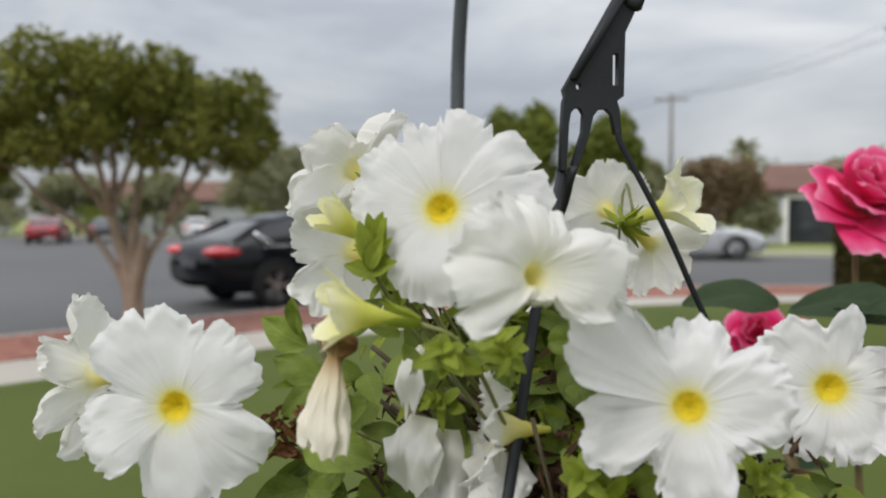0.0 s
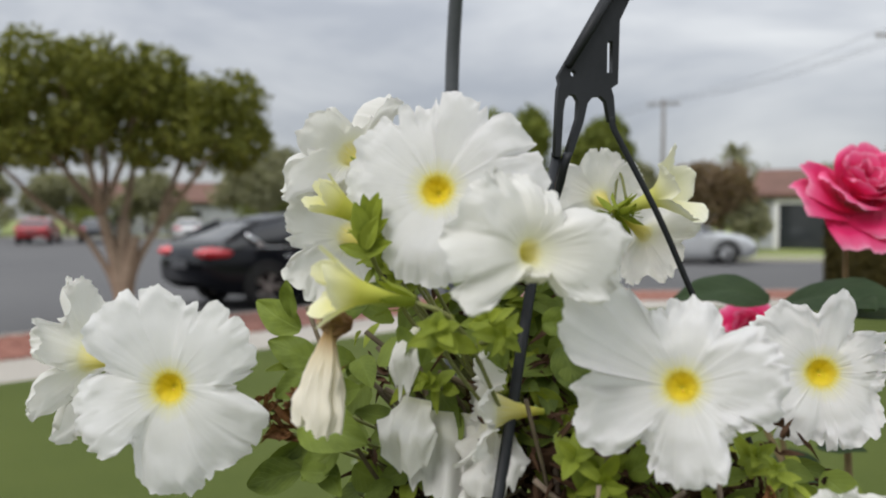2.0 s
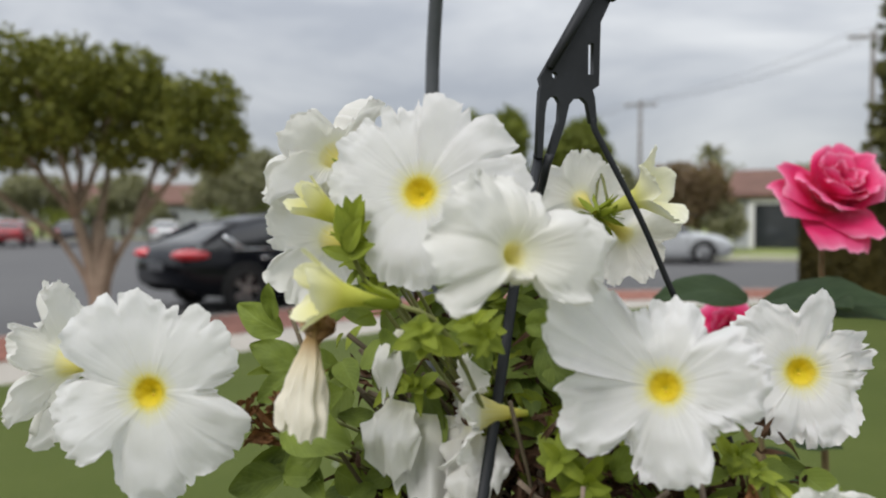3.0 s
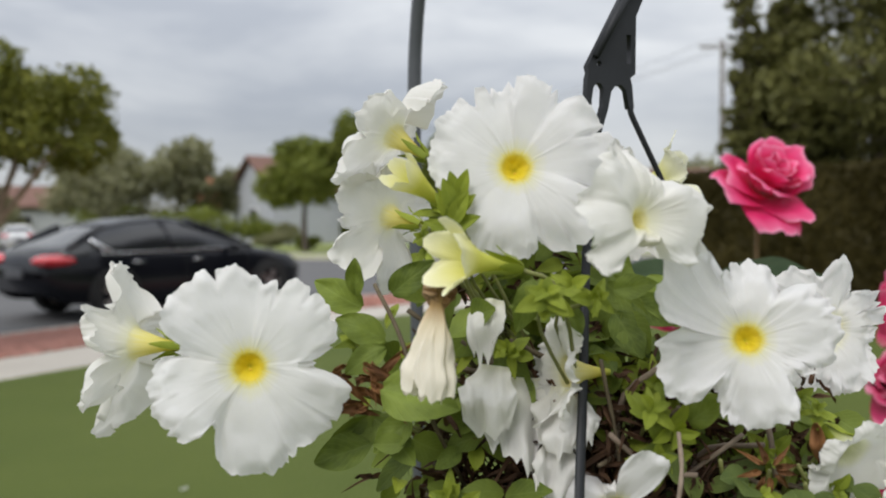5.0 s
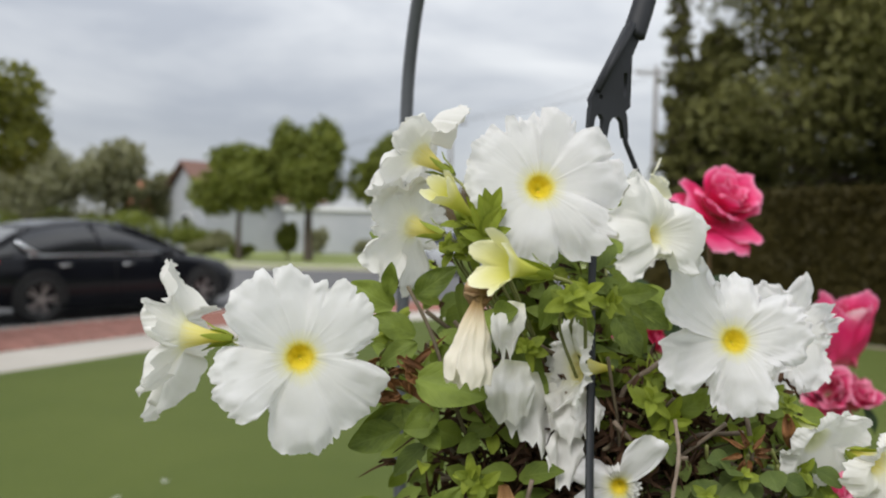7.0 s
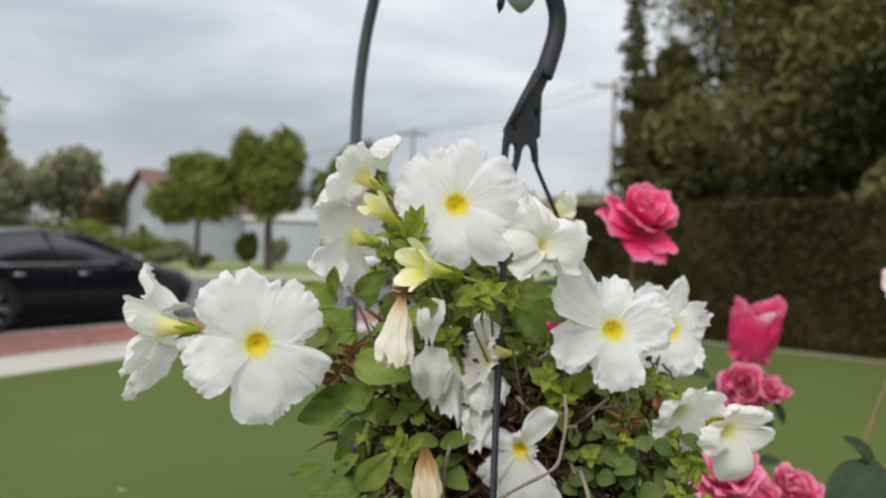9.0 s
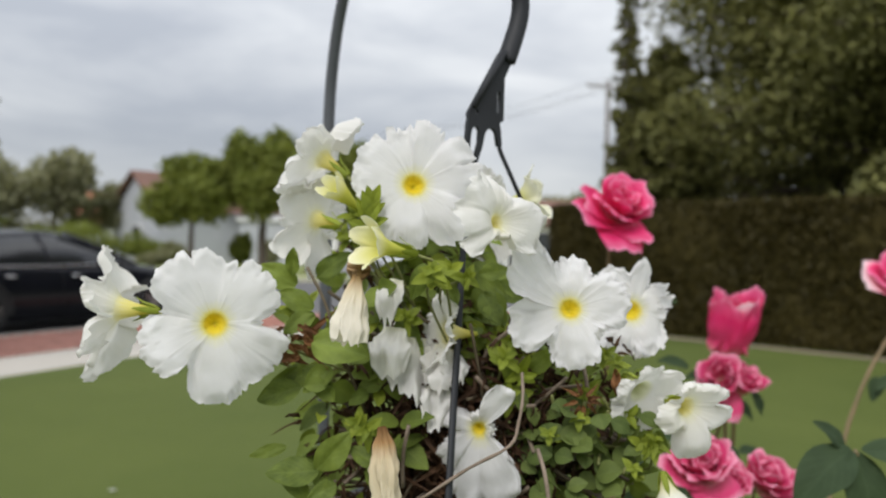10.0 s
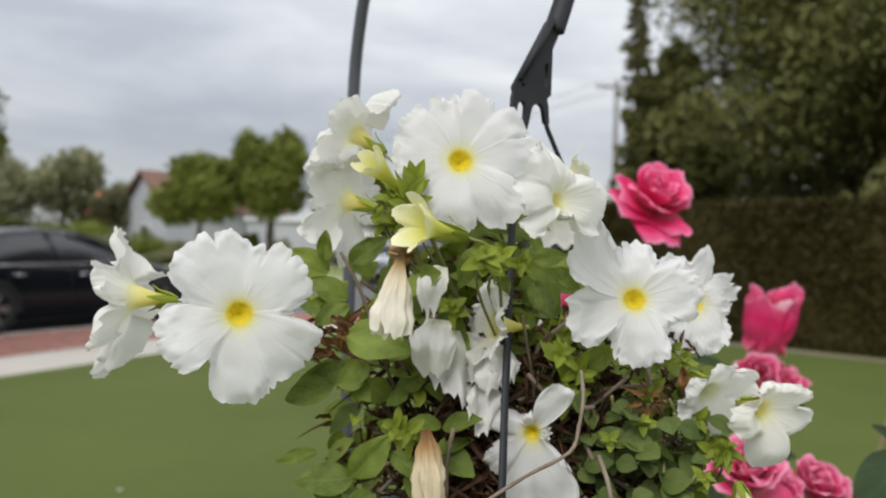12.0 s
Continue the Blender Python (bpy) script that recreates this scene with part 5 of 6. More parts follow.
petunia((0.163, 0.553, 1.196), (0.22, -0.32, -0.92), 0.0440, 0, 25, "nodding white bloom with a creamy tube", mat=M_NODDING, open_=0.42, ruffle=0.8, depth=0.32, mouth=0.2, stamens=False, stem=False)
crumpled((-0.0385, 0.532, 1.243), (-0.0325, 0.528, 1.186), (0.0022, 0.0045, 0.0060, 0.0078, 0.0070, 0.0072, 0.004), M_TAN, 24, "dried tan bloom", 0.85, 0.8, 0.15)
crumpled((-0.0620, 0.514, 1.3520), (-0.0470, 0.518, 1.3500), (0.002, 0.0050, 0.0066, 0.0062, 0.0050, 0.002), M_TAN_DARK, 26, "shrivelled brown bloom", 1.3, 0.9)

# leaves and shoots
SHOOTS = [blade_mesh("young_leaf", 0.017, 0.0098, 5, M_SHOOT, curl=0.45, fold=0.35, tip=0.9), blade_mesh("young_leaf", 0.019, 0.0094, 6, M_SHOOT, curl=0.25, fold=0.3, tip=0.85), blade_mesh("young_leaf", 0.018, 0.0080, 7, M_SHOOT, curl=0.7, fold=0.45, tip=0.85), blade_mesh("young_leaf", 0.013, 0.0085, 12, M_SHOOT, curl=0.3, fold=0.2, tip=0.95)]
DEADS = [blade_mesh("dead_leaf", 0.030, 0.011, 8, M_DEAD, curl=0.9, fold=1.0, waves=0.4), blade_mesh("dead_leaf", 0.030, 0.009, 9, M_DEAD, curl=1.4, fold=1.2, waves=0.5)]


def shoot(place, way, count, size, seed, meshes=None, name="young_leaf", stem=True):
    rng = random.Random(seed)
    w = Vector(way).normalized()
    q = w.to_track_quat('Z', 'Y')
    count, size = int(count * 1.3), size * 0.85
    for k in range(count):
        a = k * 2.4 + rng.uniform(-0.3, 0.3)
        tilt = 0.3 + 1.0 * (1 - k / count) + rng.uniform(-0.3, 0.3)
        d = q @ Vector((math.cos(a) * math.sin(tilt), math.sin(a) * math.sin(tilt), math.cos(tilt)))
        base = Vector(place) - w * 0.018 * (1 - k / count) * size
        lay(name, rng.choice(meshes or SHOOTS), plant, plant_local(base), d, w, size * (0.6 + 0.5 * (1 - k / count) + rng.uniform(-0.1, 0.1)))
    if stem:
        b = Vector(place) - w * 0.01
        st = tube("stem", [plant_local(p) for p in smooth_path([b, b - w * 0.03 + Vector((0, 0, -0.005)), HUB.lerp(b, 0.4), HUB], 4)], 0.0010, M_STEM, 6)
        st.parent = plant


shoot((-0.004, 0.512, 1.352), (0.1, -0.75, 0.4), 11, 1.05, 1)
shoot((0.006, 0.548, 1.352), (0.0, -0.7, 0.4), 9, 1.0, 2)
shoot((-0.068, 0.590, 1.395), (-0.1, -0.6, 0.7), 11, 1.1, 3)
shoot((-0.060, 0.585, 1.375), (0.2, -0.8, 0.2), 9, 1.1, 4)
shoot((-0.080, 0.600, 1.375), (-0.3, -0.7, 0.4), 8, 0.9, 5)
shoot((0.050, 0.578, 1.298), (0.1, -0.9, 0.1), 9, 1.1, 6)
shoot((0.060, 0.580, 1.282), (0.3, -0.9, 0.2), 8, 1.0, 7)
shoot((0.125, 0.590, 1.290), (0.4, -0.8, 0.5), 9, 0.9, 8)
shoot((0.140, 0.580, 1.245), (0.4, -0.8, 0.3), 10, 1.0, 9)
shoot((0.155, 0.570, 1.225), (0.5, -0.8, 0.1), 8, 0.9, 10)
shoot((-0.028, 0.560, 1.318), (-0.3, -0.8, 0.4), 9, 0.9, 11)
shoot((-0.060, 0.555, 1.240), (-0.3, -0.8, 0.3), 8, 1.0, 12)
shoot((-0.110, 0.565, 1.320), (0.1, -0.8, 0.5), 6, 0.9, 13)
shoot((-0.178, 0.560, 1.322), (-0.6, 0.1, 0.2), 6, 0.6, 15)
shoot((0.050, 0.722, 1.402), (0.2, -0.4, -0.4), 5, 0.5, 16)
shoot((-0.052, 0.585, 1.400), (-0.1, -0.4, 0.9), 13, 1.2, 31)
shoot((-0.046, 0.580, 1.378), (0.1, -0.7, 0.6), 12, 1.1, 32)
shoot((-0.050, 0.545, 1.238), (0.1, -0.9, 0.3), 7, 0.9, 18)
shoot((0.020, 0.530, 1.348), (0.5, -0.7, 0.3), 8, 0.9, 19)
shoot((0.050, 0.562, 1.262), (0.0, -0.9, 0.3), 7, 1.2, 20)
shoot((0.110, 0.580, 1.262), (0.0, -0.9, 0.4), 8, 1.0, 21)

shoot((0.1315, 0.583, 1.2880), (0.0, -0.5, 0.8), 9, 0.75, 22)
shoot((0.1580, 0.572, 1.2300), (0.1, -0.7, 0.6), 9, 1.0, 23)
shoot((0.046, 0.556, 1.290), (0.1, -0.8, 0.5), 8, 1.1, 24)
shoot((0.060, 0.560, 1.276), (0.3, -0.8, -0.1), 7, 1.1, 25)
for k, (x, z) in enumerate(((0.078, 1.236), (0.100, 1.248), (0.140, 1.214))):
    shoot((x, 0.556 + 0.004 * (k % 2), z), (0.2 * (k % 3 - 1), -0.8, 0.45), 5, 0.7, 40 + k, stem=False)
# leafy spike beside the bud: height up the stem, side, lean, length
SPIKE = blade_mesh("young_leaf", 0.018, 0.0085, 13, M_SHOOT, curl=0.15, fold=0.3, tip=0.75, nu=12, nv=9)
for k, (up, side, lean, long) in enumerate(((0.000, -0.8, 0.3, 0.9), (0.001, 0.9, 0.4, 1.0), (0.004, 0.5, 0.9, 1.1), (0.006, -0.5, 0.8, 1.0), (0.009, 0.75, 0.75, 0.9), (0.011, -0.3, 1.0, 1.05), (0.014, 0.3, 1.0, 1.0), (0.017, -0.25, 1.0, 0.95), (0.019, 0.35, 1.0, 0.9), (0.016, 0.05, 0.7, 0.8), (0.002, 0.1, 0.6, 1.0))):
    lay("young_leaf", SPIKE, plant, plant_local((-0.0535 + 0.24 * up, 0.548 - 0.003 * (k % 3), 1.3795 + 0.85 * up)), (side, -0.35, lean), (0.1 * (k % 3 - 1), -0.9, 0.3), long * 0.95)
tube("stem", [plant_local(q) for q in smooth_path([(-0.050, 0.549, 1.395), (-0.0535, 0.551, 1.3795), (-0.050, 0.590, 1.345), (-0.02, 0.62, 1.29)], 4)], 0.0012, M_STEM, 6).parent = plant
RUST = blade_mesh("dead_leaf", 0.027, 0.008, 14, M_DEAD, curl=0.5, fold=1.1, waves=0.35, nu=12, nv=7)
lay("dead_leaf", RUST, plant, plant_local((0.1285, 0.578, 1.280)), (0.12, -0.1, -1.0), (-0.3, -0.9, 0.1))
for k in range(9):
    lay("dead_leaf", DEADS[k % 2], plant, plant_local((0.103 + 0.004 * math.cos(k * 2.4), 0.566, 1.258 + 0.004 * math.sin(k * 2.4))), (math.cos(k * 2.4), -0.6, math.sin(k * 2.4)), (0, -1, 0.3), 0.32)

# single broad leaves: foot, direction, length in 5 cm, width over length
FOOT = (((-0.090, 0.545, 1.298), (0.96, -0.26, -0.13), 0.96, 0.62), ((-0.110, 0.580, 1.336), (-0.79, -0.37, 0.49), 0.70, 0.60), ((-0.112, 0.575, 1.343), (0.11, -0.46, 0.88), 0.54, 0.45),
        ((-0.098, 0.602, 1.342), (0.76, -0.25, 0.60), 0.74, 0.52), ((-0.095, 0.572, 1.320), (-0.82, -0.38, 0.44), 0.66, 0.60), ((-0.093, 0.566, 1.316), (-0.80, -0.42, -0.42), 0.60, 0.55),
        ((-0.096, 0.582, 1.272), (-0.89, -0.28, -0.35), 0.78, 0.60), ((-0.101, 0.570, 1.276), (0.84, -0.40, -0.37), 0.60, 0.60))
LOWER = (((-0.103, 0.570, 1.262), (-0.91, -0.34, -0.25), 0.74, 0.60), ((-0.080, 0.566, 1.277), (-0.73, -0.40, -0.56), 0.61, 0.60), ((-0.087, 0.560, 1.203), (-0.96, -0.29, 0.02), 0.84, 0.60),
         ((-0.088, 0.560, 1.204), (0.63, -0.28, 0.72), 0.88, 0.55), ((-0.073, 0.555, 1.195), (-0.81, -0.49, -0.32), 0.52, 0.60), ((-0.114, 0.575, 1.216), (-0.91, -0.38, -0.16), 0.64, 0.35),
         ((-0.063, 0.560, 1.221), (0.80, -0.39, -0.45), 0.62, 0.50), ((-0.055, 0.580, 1.258), (-0.65, -0.60, -0.45), 0.40, 0.60))
MIDDLE = (((0.048, 0.612, 1.352), (0.5, -0.3, -0.75), 0.75, 0.7), ((0.040, 0.606, 1.340), (0.7, -0.3, -0.4), 0.62, 0.65), ((0.030, 0.602, 1.332), (0.5, -0.35, -0.8), 0.66, 0.65), ((-0.011, 0.540, 1.355), (-0.29, -0.39, -0.87), 0.62, 0.50), ((0.003, 0.570, 1.340), (0.41, -0.55, -0.73), 0.44, 0.60),
          ((0.028, 0.568, 1.348), (0.8, -0.4, 0.2), 0.5, 0.6), ((0.066, 0.585, 1.275), (0.6, -0.3, 0.6), 0.6, 0.6), ((0.050, 0.575, 1.268), (-0.3, -0.3, -0.8), 0.5, 0.6), ((0.105, 0.590, 1.222), (0.8, -0.4, -0.1), 0.5, 0.6))
for k, (foot, d, sz, wide) in enumerate(FOOT + LOWER + MIDDLE):
    up = Vector(((0.2, -0.15, 0.05, 0.3)[k % 4], -0.9, (0.45, 0.2, 0.6, 0.35)[k % 4]))
    me = blade_mesh("leaf", 0.05, 0.05 * wide, 70 + k, M_LEAF, curl=(0.12, 0.28, 0.05, 0.2)[k % 4], fold=(0.22, 0.1, 0.3)[k % 3], waves=0.07, tip=(0.72, 0.8, 0.9)[k % 3], nu=14, nv=9)
    lay("leaf", me, plant, plant_local(foot), d, up, sz * 0.9)
rng = random.Random(41)
for k in range(26):
    lay("dead_leaf", DEADS[k % 2], plant, plant_local((-0.107 + rng.uniform(-0.014, 0.014), 0.562 + rng.uniform(-0.01, 0.012), 1.296 + rng.uniform(-0.016, 0.016))), (rng.uniform(-1, 1), rng.uniform(-1, 0), rng.uniform(-1, 0.3)), (0, -1, 0.3), rng.uniform(0.32, 0.55))


def thicket(name, recipe, material, parent):
    """Many leaves joined into one mesh: rows of (length, width, seed, options, place, along, up)."""
    V, F, al, acr = [], [], [], []
    for (L, W, sd, kw, place, along, up) in recipe:
        v, f, at = blade(L, W, sd, nu=5, nv=5, **kw)
        y = Vector(along).normalized()
        x = y.cross(Vector(up)).normalized()
        m = Matrix((x, y, x.cross(y))).transposed()
        o = len(V)
        V += [m @ Vector(q) + Vector(place) for q in v]
        F += [tuple(i + o for i in q) for q in f]
        al += at["along"]
        acr += at["across"]
    ob = mesh_ob(name, V, F, material, True, {"along": al, "across": acr})
    ob.parent = parent
    return tagged(ob, kind="stuff")


rng = random.Random(99)
green, young, brown = [], [], []
for k in range(1850):
    x = rng.uniform(-0.125, 0.175) if k < 1150 else rng.uniform(-0.03, 0.07)
    zmax = 1.37 if x < 0.02 else 1.37 - 0.10 * min(1.0, (x - 0.02) / 0.07)
    z = rng.uniform(1.10, zmax) if k < 1150 else rng.uniform(1.28, 1.385)
    y = 0.585 + 0.055 * ((x - 0.025) / 0.14) ** 2 + 0.045 * max(0.0, (z - 1.26) / 0.11) ** 2 + rng.random() ** 1.5 * 0.07
    if k >= 1400:
        x, z, y = rng.uniform(-0.11, -0.025), rng.uniform(1.20, 1.335), rng.uniform(0.560, 0.595)
    if k >= 1600:
        x, y = rng.uniform(-0.04, 0.11), rng.uniform(0.66, 0.73)
        z = rng.uniform(1.20, 1.36 if x < 0.03 else 1.29)
    line_y = 0.523 + 0.48 * (z - 1.20)
    if abs(x - 0.010) < 0.018 and z < 1.335 and y < line_y + 0.022:
        y = line_y + rng.uniform(0.022, 0.05)
    at = plant_local((x, y, z))
    d = Vector((rng.uniform(-1, 1), rng.uniform(-0.9, 0.2), rng.uniform(-0.8, 0.6)))
    up = Vector((rng.uniform(-0.5, 0.5), -0.7, rng.uniform(0.0, 1.0)))
    if x > 0.035 and z > 1.315:
        continue
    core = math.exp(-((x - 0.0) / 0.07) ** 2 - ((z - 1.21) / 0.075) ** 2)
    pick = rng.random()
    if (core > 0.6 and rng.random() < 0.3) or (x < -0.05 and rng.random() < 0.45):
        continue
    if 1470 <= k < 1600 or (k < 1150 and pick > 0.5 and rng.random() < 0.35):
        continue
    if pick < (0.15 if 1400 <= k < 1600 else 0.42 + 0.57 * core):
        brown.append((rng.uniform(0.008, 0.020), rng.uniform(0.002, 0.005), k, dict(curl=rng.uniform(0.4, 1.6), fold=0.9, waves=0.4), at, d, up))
    elif pick < 0.80 + 0.1 * core:
        green.append((rng.uniform(0.018, 0.034), rng.uniform(0.011, 0.02), k, dict(curl=rng.uniform(0.0, 0.5), fold=rng.uniform(0.1, 0.5)), at, d, up))
    else:
        young.append((rng.uniform(0.012, 0.024), rng.uniform(0.005, 0.010), k, dict(curl=rng.uniform(0.0, 0.5), fold=0.4), at, d, up))
# more small dead leaves in the heart, their shade already in the colour
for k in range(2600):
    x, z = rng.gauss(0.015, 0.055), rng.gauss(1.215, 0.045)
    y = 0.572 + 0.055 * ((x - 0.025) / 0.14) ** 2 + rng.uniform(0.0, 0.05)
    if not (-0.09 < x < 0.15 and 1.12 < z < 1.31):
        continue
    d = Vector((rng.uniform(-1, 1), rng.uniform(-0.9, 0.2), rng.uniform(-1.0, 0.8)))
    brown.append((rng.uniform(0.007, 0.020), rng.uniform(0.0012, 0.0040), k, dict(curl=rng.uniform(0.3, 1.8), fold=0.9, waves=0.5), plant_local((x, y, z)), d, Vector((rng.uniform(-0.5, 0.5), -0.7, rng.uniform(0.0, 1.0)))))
thicket("inner_leaves", green, M_LEAF_REST, plant)
thicket("inner_young_leaves", young, M_SHOOT_REST, plant)
thicket("inner_dead_leaves", brown, M_DEAD_SHADED, plant)

# the leafy mound
rng = random.Random(77)
for k in range(80):
    a = rng.uniform(-3.0, 0.1)
    out = Vector((math.cos(a) * 0.13, math.sin(a) * 0.09, 0))
    out.z = rng.uniform(-0.06, 0.12 - 0.9 * max(0.0, out.x))
    p = HUB + out
    mid = HUB + out * 0.6 + Vector((rng.uniform(-0.02, 0.02), rng.uniform(-0.02, 0.0), rng.uniform(-0.03, 0.02)))
    low = HUB + Vector((out.x * 0.5, out.y * 0.5, -0.03))
    tube("stem", [plant_local(q) for q in smooth_path([low, mid, p], 4)], rng.uniform(0.0009, 0.0018), rng.choice((M_WOODY, M_WOODY, M_TWIG)), 5).parent = plant
tube("dry_twig", [plant_local(q) for q in smooth_path([(-0.010, 0.520, 1.198), (0.022, 0.523, 1.219), (0.049, 0.529, 1.233), (0.055, 0.535, 1.247), (0.058, 0.540, 1.264), (0.058, 0.552, 1.279)], 4)], [0.0013, 0.0010, 0.0012] * 7, M_TWIG, 7, plant, "dry tan twig")
for a, b, c in (((0.070, 0.55, 1.226), (0.074, 0.535, 1.212), (0.078, 0.53, 1.185)), ((0.104, 0.60, 1.292), (0.108, 0.585, 1.272), (0.110, 0.58, 1.250)), ((-0.022, 0.560, 1.238), (-0.026, 0.565, 1.215), (-0.026, 0.57, 1.190))):
    tube("dry_twig", [plant_local(q) for q in smooth_path([a, b, c], 4)], 0.0015, M_TWIG, 6, plant)
tube("woody_stem", [plant_local(q) for q in smooth_path([(-0.100, 0.570, 1.350), (-0.085, 0.562, 1.325), (-0.072, 0.560, 1.290), (-0.055, 0.600, 1.230)], 5)], 0.0012, M_WOODY, 7, plant)

# round-leaved trailing plant in the same basket
trail = thing("trailing_plant", "trailing plant with small round green leaves in the basket", "plant", (0.1, 0.62, 1.17))
ROUND = [blade_mesh("leaf", 0.024, 0.022, 31, M_ROUNDLEAF, curl=0.15, fold=0.2, tip=0.95), blade_mesh("leaf", 0.026, 0.021, 32, M_ROUNDLEAF, curl=0.35, fold=0.25, tip=0.95)]
for k in range(70):
    p = Vector((rng.uniform(0.060, 0.152), rng.uniform(0.55, 0.64), rng.uniform(1.192, 1.252)))
    p.y = 0.575 + 0.05 * ((p.x - 0.08) / 0.1) ** 2 + rng.uniform(-0.02, 0.03)
    d = Vector((rng.uniform(-0.8, 0.9), -rng.uniform(0.2, 1), rng.uniform(-0.5, 0.6)))
    lay("leaf", ROUND[k % 2], trail, p - trail.location, d, (rng.uniform(-0.4, 0.4), -0.7, 0.7), rng.uniform(0.52, 0.88))
for k in range(14):
    x = 0.05 + 0.008 * k
    tube("stem", [Vector(q) - trail.location for q in smooth_path([(x * 0.6 + 0.02, 0.66, 1.18), (x, 0.61, 1.22), (x + rng.uniform(-0.02, 0.02), 0.575, 1.2 + rng.uniform(0, 0.06))], 4)], 0.0012, M_STEM, 5).parent = trail

# ---- basket, hanger and the shepherd's crook ----
basket = thing("hanging_basket", "black plastic hanging basket with its three-strand hanger", "hanging basket", (0.03, 0.655, 0.985))
V, F = [], []
prof = [(0.09, 0.0), (0.10, 0.004), (0.13, 0.135), (0.142, 0.137), (0.142, 0.15), (0.132, 0.15), (0.127, 0.13), (0.098, 0.01)]
for k in range(40):
    a = 2 * math.pi * k / 40
    V += [(r * math.cos(a), r * math.sin(a), z) for r, z in prof]
for k in range(40):
    for j in range(8):
        F.append((k * 8 + j, k * 8 + (j + 1) % 8, ((k + 1) % 40) * 8 + (j + 1) % 8, ((k + 1) % 40) * 8 + j))
F.append(tuple(k * 8 for k in range(39, -1, -1)))
mesh_ob("pot", V, F, M_BLACK).parent = basket
V, F = [], []
for i in range(9):
    for k in range(36):
        a, u = 2 * math.pi * k / 36, i / 8
        V.append((0.128 * u * math.cos(a), 0.128 * u * math.sin(a), 0.135 + 0.085 * (1 - u * u) + 0.012 * noise.noise(Vector((u * math.cos(a) * 9, u * math.sin(a) * 9, 2)))))
for i in range(8):
    for k in range(36):
        F.append((i * 36 + k, i * 36 + (k + 1) % 36, (i + 1) * 36 + (k + 1) % 36, (i + 1) * 36 + k))
mesh_ob("soil", V, F, M_SOIL).parent = basket
BL = basket.location.copy()


def strand(points, r=0.0020):
    pts = [Vector(p) - BL for p in smooth_path(points, 6)]
    o = tube("hanger_strand", pts, r, M_BLACK, 8, flat=1.6)
    o.parent = basket



def plate(name, outer, holes, thick, material):
    """A flat plate with openings, in its own x-y plane."""
    cu = bpy.data.curves.new(name, 'CURVE')
    cu.dimensions, cu.fill_mode, cu.extrude, cu.bevel_depth = '2D', 'BOTH', thick / 2, 0.0004
    for loop in [outer] + holes:
        sp = cu.splines.new('POLY')
        sp.points.add(len(loop) - 1)
        for p, (x, y) in zip(sp.points, loop):
            p.co = (x, y, 0, 1)
        sp.use_cyclic_u = True
    tmp = new(name + "_outline", cu)
    me = bpy.data.meshes.new_from_object(tmp)
    bpy.data.objects.remove(tmp)
    me.materials.append(material)
    return new(name, me)


def ring(x, y, rx, ry, n=14):
    return [(x + rx * math.cos(2 * math.pi * k / n), y + ry * math.sin(2 * math.pi * k / n)) for k in range(n)]


# flat clip of the hanger: x runs across, y up, the small hole at the origin
legs = [(-0.0080, -0.0060), (-0.0092, -0.0095), (-0.0098, -0.020), (-0.0108, -0.048), (-0.0076, -0.048), (-0.0062, -0.022), (-0.0050, -0.0150), (-0.0022, -0.0118), (0.0012, -0.0120), (0.0036, -0.0155), (0.0030, -0.026), (-0.0042, -0.048), (-0.0006, -0.048), (0.0066, -0.028), (0.0092, -0.0165), (0.0125, -0.0125), (0.0178, -0.0118), (0.0216, -0.0150), (0.0240, -0.0265), (0.0276, -0.0262), (0.0262, -0.0120), (0.0245, -0.0070)]
clip = plate("hanger_clip", [(-0.0092, -0.0020)] + legs + [(0.0288, -0.004), (0.0295, 0.033), (0.040, 0.054), (0.024, 0.054)],
             [ring(0.0, 0.0, 0.0021, 0.0021), [(0.0215, 0.0015), (0.0255, 0.0015), (0.0255, 0.0205), (0.0215, 0.0205)]], 0.0035, M_BLACK)
CX = Vector((0.80, 0.60, 0.0)).normalized()
CLIP = Vector((0.022, 0.663, 1.482))
clip.parent = basket
clip.matrix_local = Matrix.Translation(CLIP - BL) @ Matrix(((CX.x, 0, CX.y), (CX.y, 0, -CX.x), (0, 1, 0))).to_4x4()


def on_clip(x, y, d=0.0):
    return CLIP + CX * x + Vector((0, 0, y)) + Vector((CX.y, -CX.x, 0)) * d


strand([on_clip(-0.0095, -0.046), on_clip(-0.0100, -0.052), (0.017, 0.617, 1.400), (0.014, 0.600, 1.360), (0.012, 0.571, 1.300), (0.010, 0.547, 1.250), (0.0085, 0.523, 1.200), (0.006, 0.505, 1.130)], 0.0018)
strand([on_clip(-0.0020, -0.046), on_clip(-0.0040, -0.052), (0.006, 0.675, 1.400), (-0.04, 0.70, 1.32), (-0.118, 0.73, 1.13)], 0.0021)
strand([on_clip(0.0262, -0.024), on_clip(0.0275, -0.030), (0.0497, 0.6835, 1.440), (0.069, 0.697, 1.400), (0.085, 0.714, 1.360), (0.108, 0.740, 1.300), (0.165, 0.790, 1.130)], 0.0019)
rib = tube("rib", [on_clip(*q) - BL for q in ((-0.004, 0.004, 0.003), (0.012, 0.030, 0.003), (0.028, 0.056, 0.003))], [0.0026, 0.0034, 0.0034], M_BLACK, 6)
rib.parent = basket
arm = [on_clip(*q) for q in ((0.032, 0.048), (0.0405, 0.070), (0.0465, 0.090), (0.0465, 0.108), (0.037, 0.126), (0.019, 0.136), (0.001, 0.131), (-0.012, 0.117), (-0.0165, 0.104), (-0.0185, 0.094))]
pts = smooth_path(arm, 6)
